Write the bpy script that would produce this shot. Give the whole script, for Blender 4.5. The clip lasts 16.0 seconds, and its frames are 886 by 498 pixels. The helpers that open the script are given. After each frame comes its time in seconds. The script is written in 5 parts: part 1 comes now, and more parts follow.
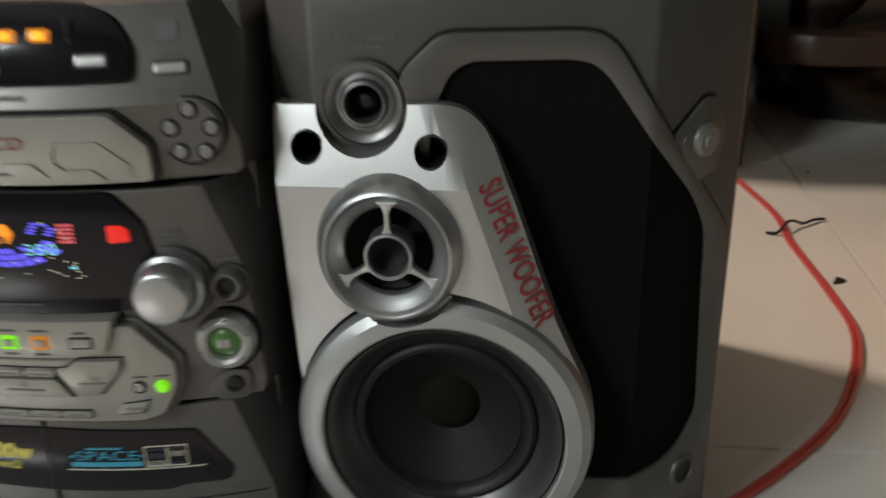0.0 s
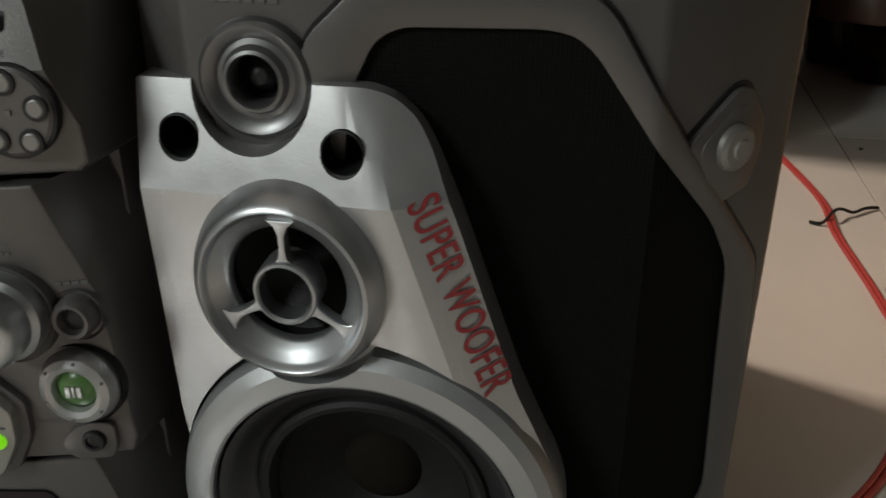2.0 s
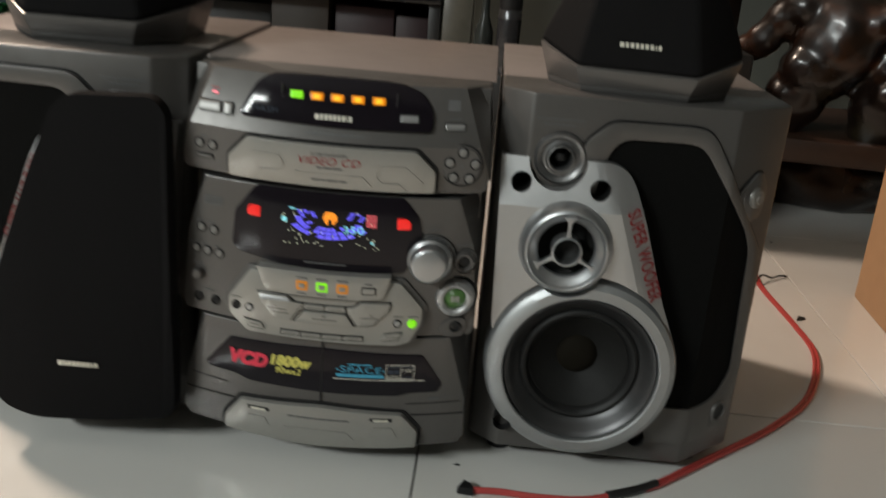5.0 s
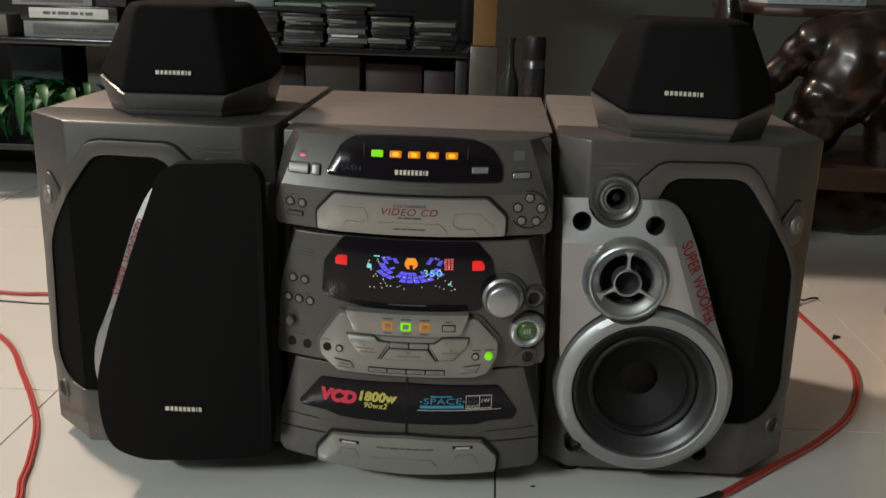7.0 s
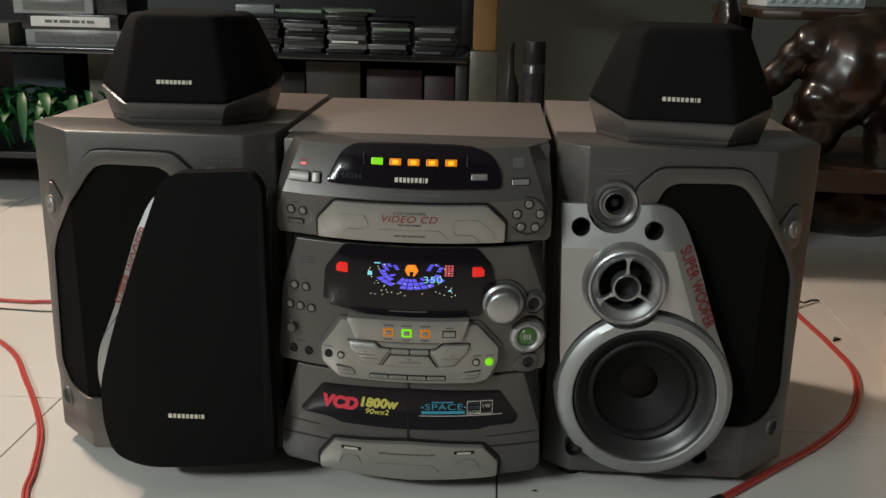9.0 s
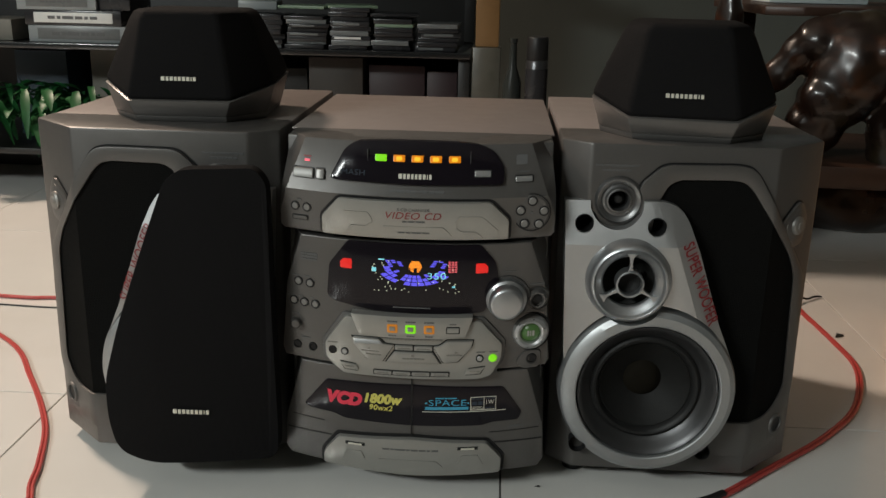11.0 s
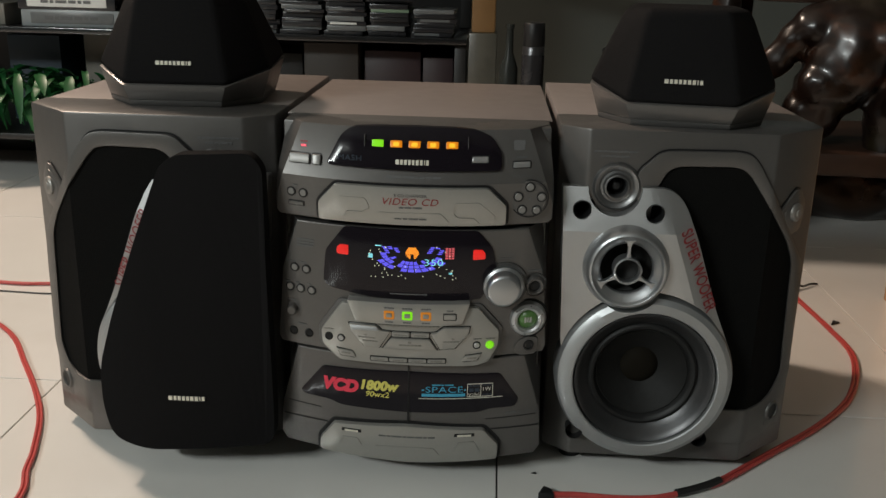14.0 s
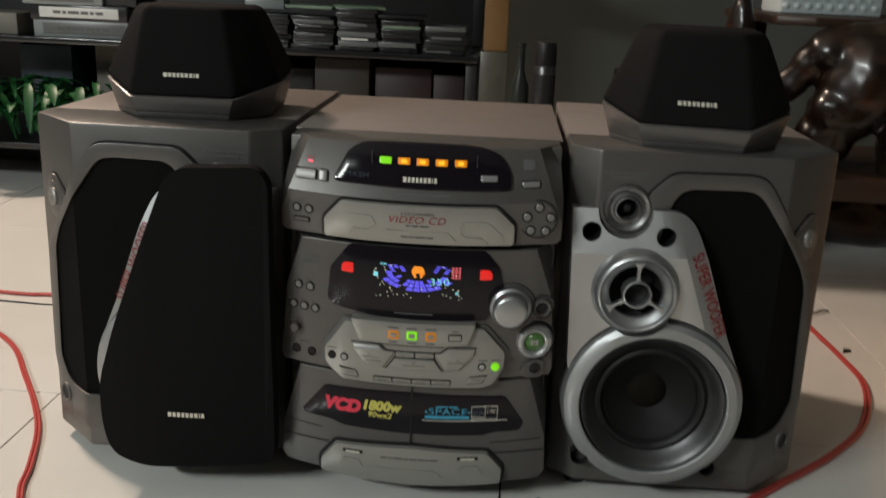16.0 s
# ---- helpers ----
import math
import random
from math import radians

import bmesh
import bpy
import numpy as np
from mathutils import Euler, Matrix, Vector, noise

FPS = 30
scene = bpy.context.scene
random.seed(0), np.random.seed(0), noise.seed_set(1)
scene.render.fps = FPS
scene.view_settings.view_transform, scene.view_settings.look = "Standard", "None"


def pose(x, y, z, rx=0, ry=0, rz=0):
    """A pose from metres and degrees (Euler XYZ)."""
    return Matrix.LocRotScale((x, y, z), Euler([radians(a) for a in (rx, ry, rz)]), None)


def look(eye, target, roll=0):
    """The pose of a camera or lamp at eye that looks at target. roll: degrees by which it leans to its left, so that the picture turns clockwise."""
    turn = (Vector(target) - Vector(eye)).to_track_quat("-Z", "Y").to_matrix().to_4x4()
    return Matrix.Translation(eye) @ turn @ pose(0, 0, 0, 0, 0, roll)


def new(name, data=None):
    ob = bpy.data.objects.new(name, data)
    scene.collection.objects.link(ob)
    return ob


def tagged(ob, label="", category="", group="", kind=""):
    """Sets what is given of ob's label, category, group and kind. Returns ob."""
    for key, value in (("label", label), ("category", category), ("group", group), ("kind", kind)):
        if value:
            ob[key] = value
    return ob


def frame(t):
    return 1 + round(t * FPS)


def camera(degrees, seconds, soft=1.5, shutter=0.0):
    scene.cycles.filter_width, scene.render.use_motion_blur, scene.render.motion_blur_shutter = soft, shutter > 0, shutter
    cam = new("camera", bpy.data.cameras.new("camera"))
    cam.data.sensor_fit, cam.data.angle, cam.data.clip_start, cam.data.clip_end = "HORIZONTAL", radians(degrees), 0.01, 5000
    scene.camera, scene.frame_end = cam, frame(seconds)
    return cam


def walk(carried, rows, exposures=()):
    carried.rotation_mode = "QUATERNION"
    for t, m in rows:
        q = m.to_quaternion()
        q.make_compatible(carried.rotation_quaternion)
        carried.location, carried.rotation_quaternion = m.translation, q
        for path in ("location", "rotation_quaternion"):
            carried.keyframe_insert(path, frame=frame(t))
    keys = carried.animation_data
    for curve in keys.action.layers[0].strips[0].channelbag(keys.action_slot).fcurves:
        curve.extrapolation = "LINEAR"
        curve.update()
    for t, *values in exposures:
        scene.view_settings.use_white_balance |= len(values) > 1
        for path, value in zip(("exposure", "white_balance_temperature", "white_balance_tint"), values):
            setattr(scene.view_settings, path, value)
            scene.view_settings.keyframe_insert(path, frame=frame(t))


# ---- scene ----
cam = camera(51.0, 16.0, shutter=1.0)
PATH = [
    (0, (0.27, -0.423, 0.399), (0.057, 1.4, -0.395), -1.3),
    (0.5, (0.288, -0.323, 0.385), (0.012, 1.445, -0.509), -0.1),
    (1, (0.291, -0.289, 0.378), (-0.029, 1.459, -0.54), -1.6),
    (1.5, (0.298, -0.287, 0.381), (0.013, 1.473, -0.525), -0.7),
    (2, (0.296, -0.288, 0.38), (0.017, 1.472, -0.528), -0.0),
    (2.5, (0.288, -0.303, 0.381), (-0.016, 1.454, -0.525), 0.5),
    (3, (0.285, -0.333, 0.387), (0.054, 1.449, -0.491), 0.4),
    (3.5, (0.247, -0.462, 0.396), (0.083, 1.37, -0.39), 3.0),
    (4, (0.199, -0.585, 0.432), (0.108, 1.27, -0.31), 5.2),
    (4.5, (0.153, -0.683, 0.453), (0.079, 1.185, -0.258), 5.7),
    (5, (0.119, -0.727, 0.458), (0.053, 1.159, -0.204), 4.9),
    (5.2, (0.109, -0.741, 0.465), (0.025, 1.152, -0.174), 4.2),
    (7.3, (0.068, -0.803, 0.477), (-0.022, 1.116, -0.079), 1.5),
    (7.5, (0.069, -0.803, 0.478), (-0.014, 1.12, -0.067), 1.6),
    (8, (0.069, -0.805, 0.478), (-0.022, 1.117, -0.066), 1.5),
    (8.5, (0.069, -0.806, 0.479), (-0.033, 1.112, -0.076), 1.3),
    (9, (0.071, -0.806, 0.48), (-0.03, 1.109, -0.087), 1.2),
    (11.5, (0.069, -0.808, 0.481), (-0.036, 1.104, -0.097), 1.2),
    (12, (0.069, -0.807, 0.48), (-0.031, 1.103, -0.104), 1.4),
    (12.5, (0.068, -0.806, 0.479), (-0.033, 1.101, -0.117), 1.5),
    (13, (0.067, -0.806, 0.479), (-0.043, 1.098, -0.121), 1.3),
    (13.5, (0.068, -0.805, 0.479), (-0.036, 1.1, -0.12), 1.3),
    (14, (0.067, -0.804, 0.479), (-0.025, 1.101, -0.123), 1.4),
    (14.5, (0.068, -0.801, 0.479), (-0.022, 1.103, -0.125), 1.5),
    (15, (0.067, -0.8, 0.48), (-0.025, 1.104, -0.124), 1.5),
    (15.5, (0.068, -0.8, 0.479), (-0.024, 1.105, -0.125), 1.4),
    (16, (0.067, -0.791, 0.477), (-0.043, 1.124, -0.09), 2.4),
]
walk(cam, [(t, look(eye, target, roll)) for t, eye, target, roll in PATH],
     [(0.0, 0.08), (0.5, -0.05), (1.5, -0.12), (2.5, -0.12), (3.2, 0.02), (4.0, 0.15), (4.5, 0.15), (5.0, 0.06), (7.5, -0.12), (16.0, -0.12)])

# ---- light ----
world = bpy.data.worlds.new("world")
scene.world = world
world.use_nodes = True
world.node_tree.nodes["Background"].inputs[0].default_value = (0.75, 0.88, 1.0, 1)
world.node_tree.nodes["Background"].inputs[1].default_value = 0.012


def area_lamp(name, eye, target, w, h, watts, colour):
    data = bpy.data.lights.new(name, "AREA")
    data.shape, data.size, data.size_y, data.energy, data.color = "RECTANGLE", w, h, watts, colour
    ob = new(name, data)
    ob.matrix_basis = look(eye, target)
    return ob


area_lamp("wall_lamp_light", (-1.9, 1.28, 2.45), (0.0, 0.1, 0.0), 0.4, 0.2, 84, (1.0, 0.79, 0.63))
area_lamp("ceiling_tube_light", (-2.30, -2.5, 2.0), (0.0, 0.0, 0.2), 1.2, 0.10, 79, (0.91, 0.97, 0.945))


# ---- materials ----
def material(name, colour, rough=0.5, metal=0.0, vary=0.12, scale=60.0, bump=0.0, bump_scale=400.0, dirt=None, dirt_scale=6.0, coat=0.0, spread=0.08):
    m = bpy.data.materials.new(name)
    m.use_nodes = True
    nt = m.node_tree
    b = nt.nodes["Principled BSDF"]
    b.inputs["Metallic"].default_value = metal
    b.inputs["Coat Weight"].default_value = coat
    b.inputs["Coat Roughness"].default_value = 0.12
    tc = nt.nodes.new("ShaderNodeTexCoord")

    def noise_tex(sc, detail=4):
        n = nt.nodes.new("ShaderNodeTexNoise")
        n.inputs["Scale"].default_value = sc
        n.inputs["Detail"].default_value = detail
        nt.links.new(tc.outputs["Object"], n.inputs["Vector"])
        return n

    n1 = noise_tex(scale)
    ramp = nt.nodes.new("ShaderNodeMix")
    ramp.data_type = "RGBA"
    ramp.inputs[6].default_value = (*[c * (1 - vary) for c in colour], 1)
    ramp.inputs[7].default_value = (*[min(1, c * (1 + vary)) for c in colour], 1)
    nt.links.new(n1.outputs["Fac"], ramp.inputs[0])
    out = ramp.outputs[2]
    if dirt:
        n2 = noise_tex(dirt_scale, 8)
        mr = nt.nodes.new("ShaderNodeMapRange")
        mr.inputs[1].default_value, mr.inputs[2].default_value = 0.52, 0.75
        mr.inputs[4].default_value = 0.55
        nt.links.new(n2.outputs["Fac"], mr.inputs[0])
        mx = nt.nodes.new("ShaderNodeMix")
        mx.data_type = "RGBA"
        nt.links.new(mr.outputs[0], mx.inputs[0])
        nt.links.new(out, mx.inputs[6])
        mx.inputs[7].default_value = (*dirt, 1)
        out = mx.outputs[2]
    nt.links.new(out, b.inputs["Base Color"])
    n3 = noise_tex(scale * 0.35, 6)
    rr = nt.nodes.new("ShaderNodeMapRange")
    rr.inputs[3].default_value, rr.inputs[4].default_value = max(0.02, rough - spread), min(1, rough + spread)
    nt.links.new(n3.outputs["Fac"], rr.inputs[0])
    nt.links.new(rr.outputs[0], b.inputs["Roughness"])
    if bump:
        n4 = noise_tex(bump_scale, 3)
        bp = nt.nodes.new("ShaderNodeBump")
        bp.inputs["Strength"].default_value = bump
        bp.inputs["Distance"].default_value = 0.001
        nt.links.new(n4.outputs["Fac"], bp.inputs["Height"])
        nt.links.new(bp.outputs[0], b.inputs["Normal"])
    return m


def dull(m, level):
    m.node_tree.nodes["Principled BSDF"].inputs["Specular IOR Level"].default_value = level
    return m


def glow(name, colour, strength):
    m = bpy.data.materials.new(name)
    m.use_nodes = True
    b = m.node_tree.nodes["Principled BSDF"]
    b.inputs["Base Color"].default_value = (*[c * 0.5 for c in colour], 1)
    b.inputs["Roughness"].default_value = 0.3
    b.inputs["Emission Color"].default_value = (*colour, 1)
    b.inputs["Emission Strength"].default_value = strength
    return m


def mesh_cloth(name, colour, pitch):
    """Woven or perforated black speaker cloth: fine dots in relief."""
    m = material(name, colour, 0.85, 0.0, 0.3, 900)
    nt = m.node_tree
    b = nt.nodes["Principled BSDF"]
    tc = nt.nodes.new("ShaderNodeTexCoord")
    v = nt.nodes.new("ShaderNodeTexVoronoi")
    v.inputs["Scale"].default_value = 1 / pitch
    v.inputs["Randomness"].default_value = 0.12
    nt.links.new(tc.outputs["Object"], v.inputs["Vector"])
    bp = nt.nodes.new("ShaderNodeBump")
    bp.inputs["Strength"].default_value = 0.6
    bp.inputs["Distance"].default_value = pitch * 0.5
    nt.links.new(v.outputs["Distance"], bp.inputs["Height"])
    nt.links.new(bp.outputs[0], b.inputs["Normal"])
    return m


GREY = material("grey_plastic", (0.112, 0.106, 0.101), 0.36, 0.45, 0.05, 300, 0.08, 900, dirt=(0.098, 0.092, 0.085), dirt_scale=9)
GREY_DARK = material("dark_grey_plastic", (0.12, 0.116, 0.112), 0.45, 0.5, 0.05, 300, 0.08, 900)
VINYL = material("grey_vinyl", (0.26, 0.224, 0.209), 0.38, 0.25, 0.06, 120, 0.1, 600, dirt=(0.25, 0.22, 0.2), dirt_scale=5)
SILVER = material("silver_plastic", (0.44, 0.44, 0.44), 0.36, 0.75, 0.03, 300, 0.05, 900, dirt=(0.47, 0.47, 0.46), dirt_scale=12)
CHROME = material("satin_silver", (0.42, 0.43, 0.44), 0.34, 0.9, 0.03, 200)
CHAMPAGNE = material("champagne_plastic", (0.34, 0.333, 0.31), 0.34, 0.55, 0.04, 300, 0.05, 900, dirt=(0.30, 0.29, 0.265), dirt_scale=25)
BLACK = dull(material("black_plastic", (0.011, 0.011, 0.0115), 0.45, 0.0, 0.2, 200), 0.3)
GLASS = material("black_glass", (0.008, 0.006, 0.009), 0.13, 0.0, 0.1, 60, spread=0.03)
GLASS.node_tree.nodes["Principled BSDF"].inputs["Specular IOR Level"].default_value = 0.3
CLOTH = dull(mesh_cloth("black_speaker_cloth", (0.0075, 0.0072, 0.0075), 0.0011), 0.08)
GRILLE = dull(mesh_cloth("black_perforated_grille", (0.0035, 0.0035, 0.0033), 0.0016), 0.1)
RUBBER = dull(material("black_rubber", (0.010, 0.010, 0.010), 0.5, 0.0, 0.15, 100), 0.3)
CONE = dull(material("woofer_cone_paper", (0.011, 0.011, 0.0105), 0.6, 0.0, 0.2, 200, 0.3, 700), 0.2)
DUST = dull(material("dust_cap_felt", (0.010, 0.0085, 0.006), 0.8, 0.0, 0.2, 150), 0.05)
BASKET = material("brushed_basket", (0.19, 0.19, 0.19), 0.38, 0.85, 0.05, 200)
RING = material("satin_woofer_ring", (0.40, 0.41, 0.415), 0.46, 0.8, 0.04, 200, 0.04, 700, dirt=(0.38, 0.385, 0.38), dirt_scale=14)
DISH = material("spun_basket_metal", (0.085, 0.085, 0.087), 0.40, 0.85, 0.06, 200, 0.04, 500)
BUTTON = material("grey_button_plastic", (0.22, 0.215, 0.205), 0.40, 0.5, 0.04, 300)
DULL_METAL = material("dull_metal", (0.26, 0.25, 0.235), 0.5, 0.7, 0.1, 200)
KEY_INK = material("key_print", (0.2, 0.19, 0.17), 0.6, 0, 0.1, 300)
RED_INK = material("red_print", (0.25, 0.025, 0.027), 0.5, 0, 0.1, 300)
DARK_INK = material("grey_print", (0.10, 0.10, 0.10), 0.6, 0, 0.1, 300)
PALE_INK = material("pale_print", (0.75, 0.72, 0.62), 0.35, 0.3, 0.05, 300)
VCD_RED = material("red_sticker_print", (0.75, 0.04, 0.08), 0.4, 0, 0.1, 300)
YELLOW = material("yellow_sticker_print", (0.62, 0.56, 0.12), 0.4, 0, 0.1, 300)
CYAN = material("blue_sticker_print", (0.05, 0.33, 0.50), 0.4, 0, 0.1, 300)
BLUEGREY = dull(material("slate_print", (0.04, 0.05, 0.065), 0.6, 0, 0.1, 300), 0.1)
LED_GREEN = glow("green_led", (0.22, 0.75, 0.01), 0.75)
LED_AMBER = glow("amber_led", (0.9, 0.27, 0.005), 0.5)
LED_CORE = glow("amber_core", (1.0, 0.55, 0.03), 0.85)
LED_AMBER_DIM = glow("amber_led_dim", (0.75, 0.26, 0.02), 0.35)
LED_RED = glow("red_led", (0.9, 0.03, 0.08), 0.75)
LAMP_RED = glow("red_lamp_window", (0.85, 0.02, 0.015), 0.62)
VFD_BLUE = glow("blue_display_segment", (0.12, 0.10, 0.85), 0.85)
VFD_ORANGE = glow("orange_display_segment", (1.0, 0.30, 0.02), 1.0)
VFD_RED = glow("red_display_segment", (0.8, 0.12, 0.14), 0.6)
VFD_CYAN = glow("cyan_display_segment", (0.25, 0.75, 0.85), 0.7)
VFD_WHITE = glow("pale_display_segment", (0.8, 0.85, 0.6), 0.7)
GREEN_LENS = glow("green_joystick_lens", (0.10, 0.22, 0.06), 0.1)
CABLE_RED = material("red_cable_sheath", (0.46, 0.06, 0.055), 0.36, 0, 0.12, 150, coat=0.3)
CABLE_BLACK = material("black_cable_sheath", (0.015, 0.015, 0.015), 0.4, 0, 0.15, 150)


# ---- mesh tools ----
def link(name, bm, mat, smooth=None):
    bmesh.ops.recalc_face_normals(bm, faces=bm.faces)
    me = bpy.data.meshes.new(name)
    if smooth is not None:
        for f in bm.faces:
            f.smooth = True
        for e in bm.edges:
            if len(e.link_faces) == 2 and e.calc_face_angle(0) > radians(smooth):
                e.smooth = False
    bm.to_mesh(me)
    bm.free()
    if mat:
        me.materials.append(mat)
    return new(name, me)


def part(name, bm, mat, parent, label="", smooth=35):
    ob = link(name, bm, mat, smooth)
    ob.parent = parent
    if parent.type == "EMPTY":
        ob.matrix_parent_inverse = parent.matrix_basis.inverted()
    tiny = name.startswith(("print", "display_", "sticker_", "maker_mark", "tray_text", "moulding"))
    return tagged(ob, label, kind="stuff" if tiny else "")


def thing(name, base, label, category, group="", kind=""):
    ob = new(name)
    ob.empty_display_size = 0.05
    ob.matrix_basis = Matrix.Translation(base)
    return tagged(ob, label, category, group, kind)


def solo(name, bm, mat, label, category, group="", kind="", smooth=35):
    return tagged(link(name, bm, mat, smooth), label, category, group, kind)


def flat(y=0.0):
    return lambda x, z: y


def plate(outline, front, back, bevel=0.0, cuts=(), back_map=None, segs=2, step=0.0):
    """A solid whose face is an outline in x and z, lying on y = front(x, z), with a flat back at y = back."""
    bm = bmesh.new()
    face = bm.faces.new([bm.verts.new((x, 0, z)) for x, z in outline])
    xs = [x for x, _ in outline]
    lines = [((x, 0, 0), (1, 0, 0)) for x in np.arange(min(xs) + step, max(xs) - 1e-6, step)] if step else []
    for co, no in lines + list(cuts):
        bmesh.ops.bisect_plane(bm, geom=bm.verts[:] + bm.edges[:] + bm.faces[:], plane_co=co, plane_no=no, dist=1e-6)
    fronts = bm.faces[:]
    top = bmesh.ops.extrude_face_region(bm, geom=fronts)
    back_verts = {v for v in top["geom"] if isinstance(v, bmesh.types.BMVert)}
    back_faces = {f for f in top["geom"] if isinstance(f, bmesh.types.BMFace)}
    for v in bm.verts:
        x, z = v.co.x, v.co.z
        if v in back_verts:
            if back_map:
                x, z = back_map(x, z)
            v.co = (x, back, z)
        else:
            v.co = (x, front(x, z), z)
    bmesh.ops.recalc_face_normals(bm, faces=bm.faces)
    if bevel:
        rim = [e for e in bm.edges if len(e.link_faces) == 2 and not any(v in back_verts for v in e.verts)
               and any(any(v in back_verts for v in f.verts) for f in e.link_faces)]
        bmesh.ops.bevel(bm, geom=rim, offset=bevel, segments=segs, profile=0.5, affect="EDGES", clamp_overlap=True)
    big = [f for f in bm.faces if len(f.verts) > 4]
    if big:
        bmesh.ops.triangulate(bm, faces=big)
    return bm


def band(outer, inner, front, back):
    """A frame between two outlines with the same number of corners."""
    bm = bmesh.new()
    n = len(outer)
    loops = []
    for pts, off in ((outer, 0), (inner, 0), (inner, 1), (outer, 1)):
        loops.append([bm.verts.new((x, front(x, z) if not off else front(x, z) + back, z)) for x, z in pts])
    for a in range(4):
        b = (a + 1) % 4
        for i in range(n):
            j = (i + 1) % n
            bm.faces.new((loops[a][i], loops[a][j], loops[b][j], loops[b][i]))
    bmesh.ops.recalc_face_normals(bm, faces=bm.faces)
    edges = [e for e in bm.edges if all(v in loops[0] or v in loops[1] for v in e.verts)
             and not (any(v in loops[0] for v in e.verts) and any(v in loops[1] for v in e.verts))]
    bmesh.ops.bevel(bm, geom=edges, offset=0.0008, segments=2, profile=0.5, affect="EDGES")
    return bm


def lathe(profile, m, n=48, close=True):
    """Turns (radius, depth) pairs round the y axis, depth along +y, and places the result by m."""
    bm = bmesh.new()
    rings = []
    for r, d in profile:
        if r < 1e-6:
            rings.append([bm.verts.new((0, d, 0))])
        else:
            rings.append([bm.verts.new((r * math.cos(2 * math.pi * k / n), d, r * math.sin(2 * math.pi * k / n))) for k in range(n)])
    for a, b in zip(rings, rings[1:]):
        for k in range(n):
            l = (k + 1) % n
            if len(a) == 1 and len(b) == 1:
                continue
            if len(a) == 1:
                bm.faces.new((a[0], b[k], b[l]))
            elif len(b) == 1:
                bm.faces.new((a[k], a[l], b[0]))
            else:
                bm.faces.new((a[k], a[l], b[l], b[k]))
    bm.transform(m)
    bmesh.ops.recalc_face_normals(bm, faces=bm.faces)
    return bm


def box(x0, x1, y0, y1, z0, z1, bevel=0.0, segs=2):
    bm = bmesh.new()
    bmesh.ops.create_cube(bm, size=1)
    bm.transform(Matrix.LocRotScale(((x0 + x1) / 2, (y0 + y1) / 2, (z0 + z1) / 2), None, (x1 - x0, y1 - y0, z1 - z0)))
    if bevel:
        bmesh.ops.bevel(bm, geom=bm.edges[:], offset=bevel, segments=segs, profile=0.5, affect="EDGES")
    return bm


def prism(plan, z0, z1, bevel=0.0, top_scale=None):
    """A plan in x and y, raised from z0 to z1."""
    bm = bmesh.new()
    low = [bm.verts.new((x, y, z0)) for x, y in plan]
    high = [bm.verts.new((*(top_scale(x, y) if top_scale else (x, y)), z1)) for x, y in plan]
    bm.faces.new(low[::-1])
    bm.faces.new(high)
    for i in range(len(plan)):
        j = (i + 1) % len(plan)
        bm.faces.new((low[i], low[j], high[j], high[i]))
    bmesh.ops.recalc_face_normals(bm, faces=bm.faces)
    if bevel:
        bmesh.ops.bevel(bm, geom=bm.edges[:], offset=bevel, segments=2, profile=0.5, affect="EDGES")
    return bm


def carve(bm, cutters):
    """Takes the cutters out of bm and gives back what is left."""
    def temp(b):
        bmesh.ops.recalc_face_normals(b, faces=b.faces)
        me = bpy.data.meshes.new("temp")
        b.to_mesh(me)
        b.free()
        return new("temp", me)
    ob = temp(bm)
    obs = [temp(c) for c in cutters]
    for c in obs:
        mod = ob.modifiers.new("cut", "BOOLEAN")
        mod.operation, mod.solver, mod.object = "DIFFERENCE", "EXACT", c
    bpy.context.view_layer.update()
    done = bpy.data.meshes.new_from_object(ob.evaluated_get(bpy.context.evaluated_depsgraph_get()))
    out = bmesh.new()
    out.from_mesh(done)
    for o in [ob, *obs]:
        me = o.data
        bpy.data.objects.remove(o)
        bpy.data.meshes.remove(me)
    bpy.data.meshes.remove(done)
    return out


def cylinder(x, z, r, y0, y1, n=48):
    return lathe([(0, y0), (r, y0), (r, y1), (0, y1)], Matrix.Translation((x, 0, z)), n)


def mirrored(bm, sx):
    if sx < 0:
        bm.transform(Matrix.Diagonal((-1, 1, 1, 1)))
        bmesh.ops.reverse_faces(bm, faces=bm.faces)
    return bm


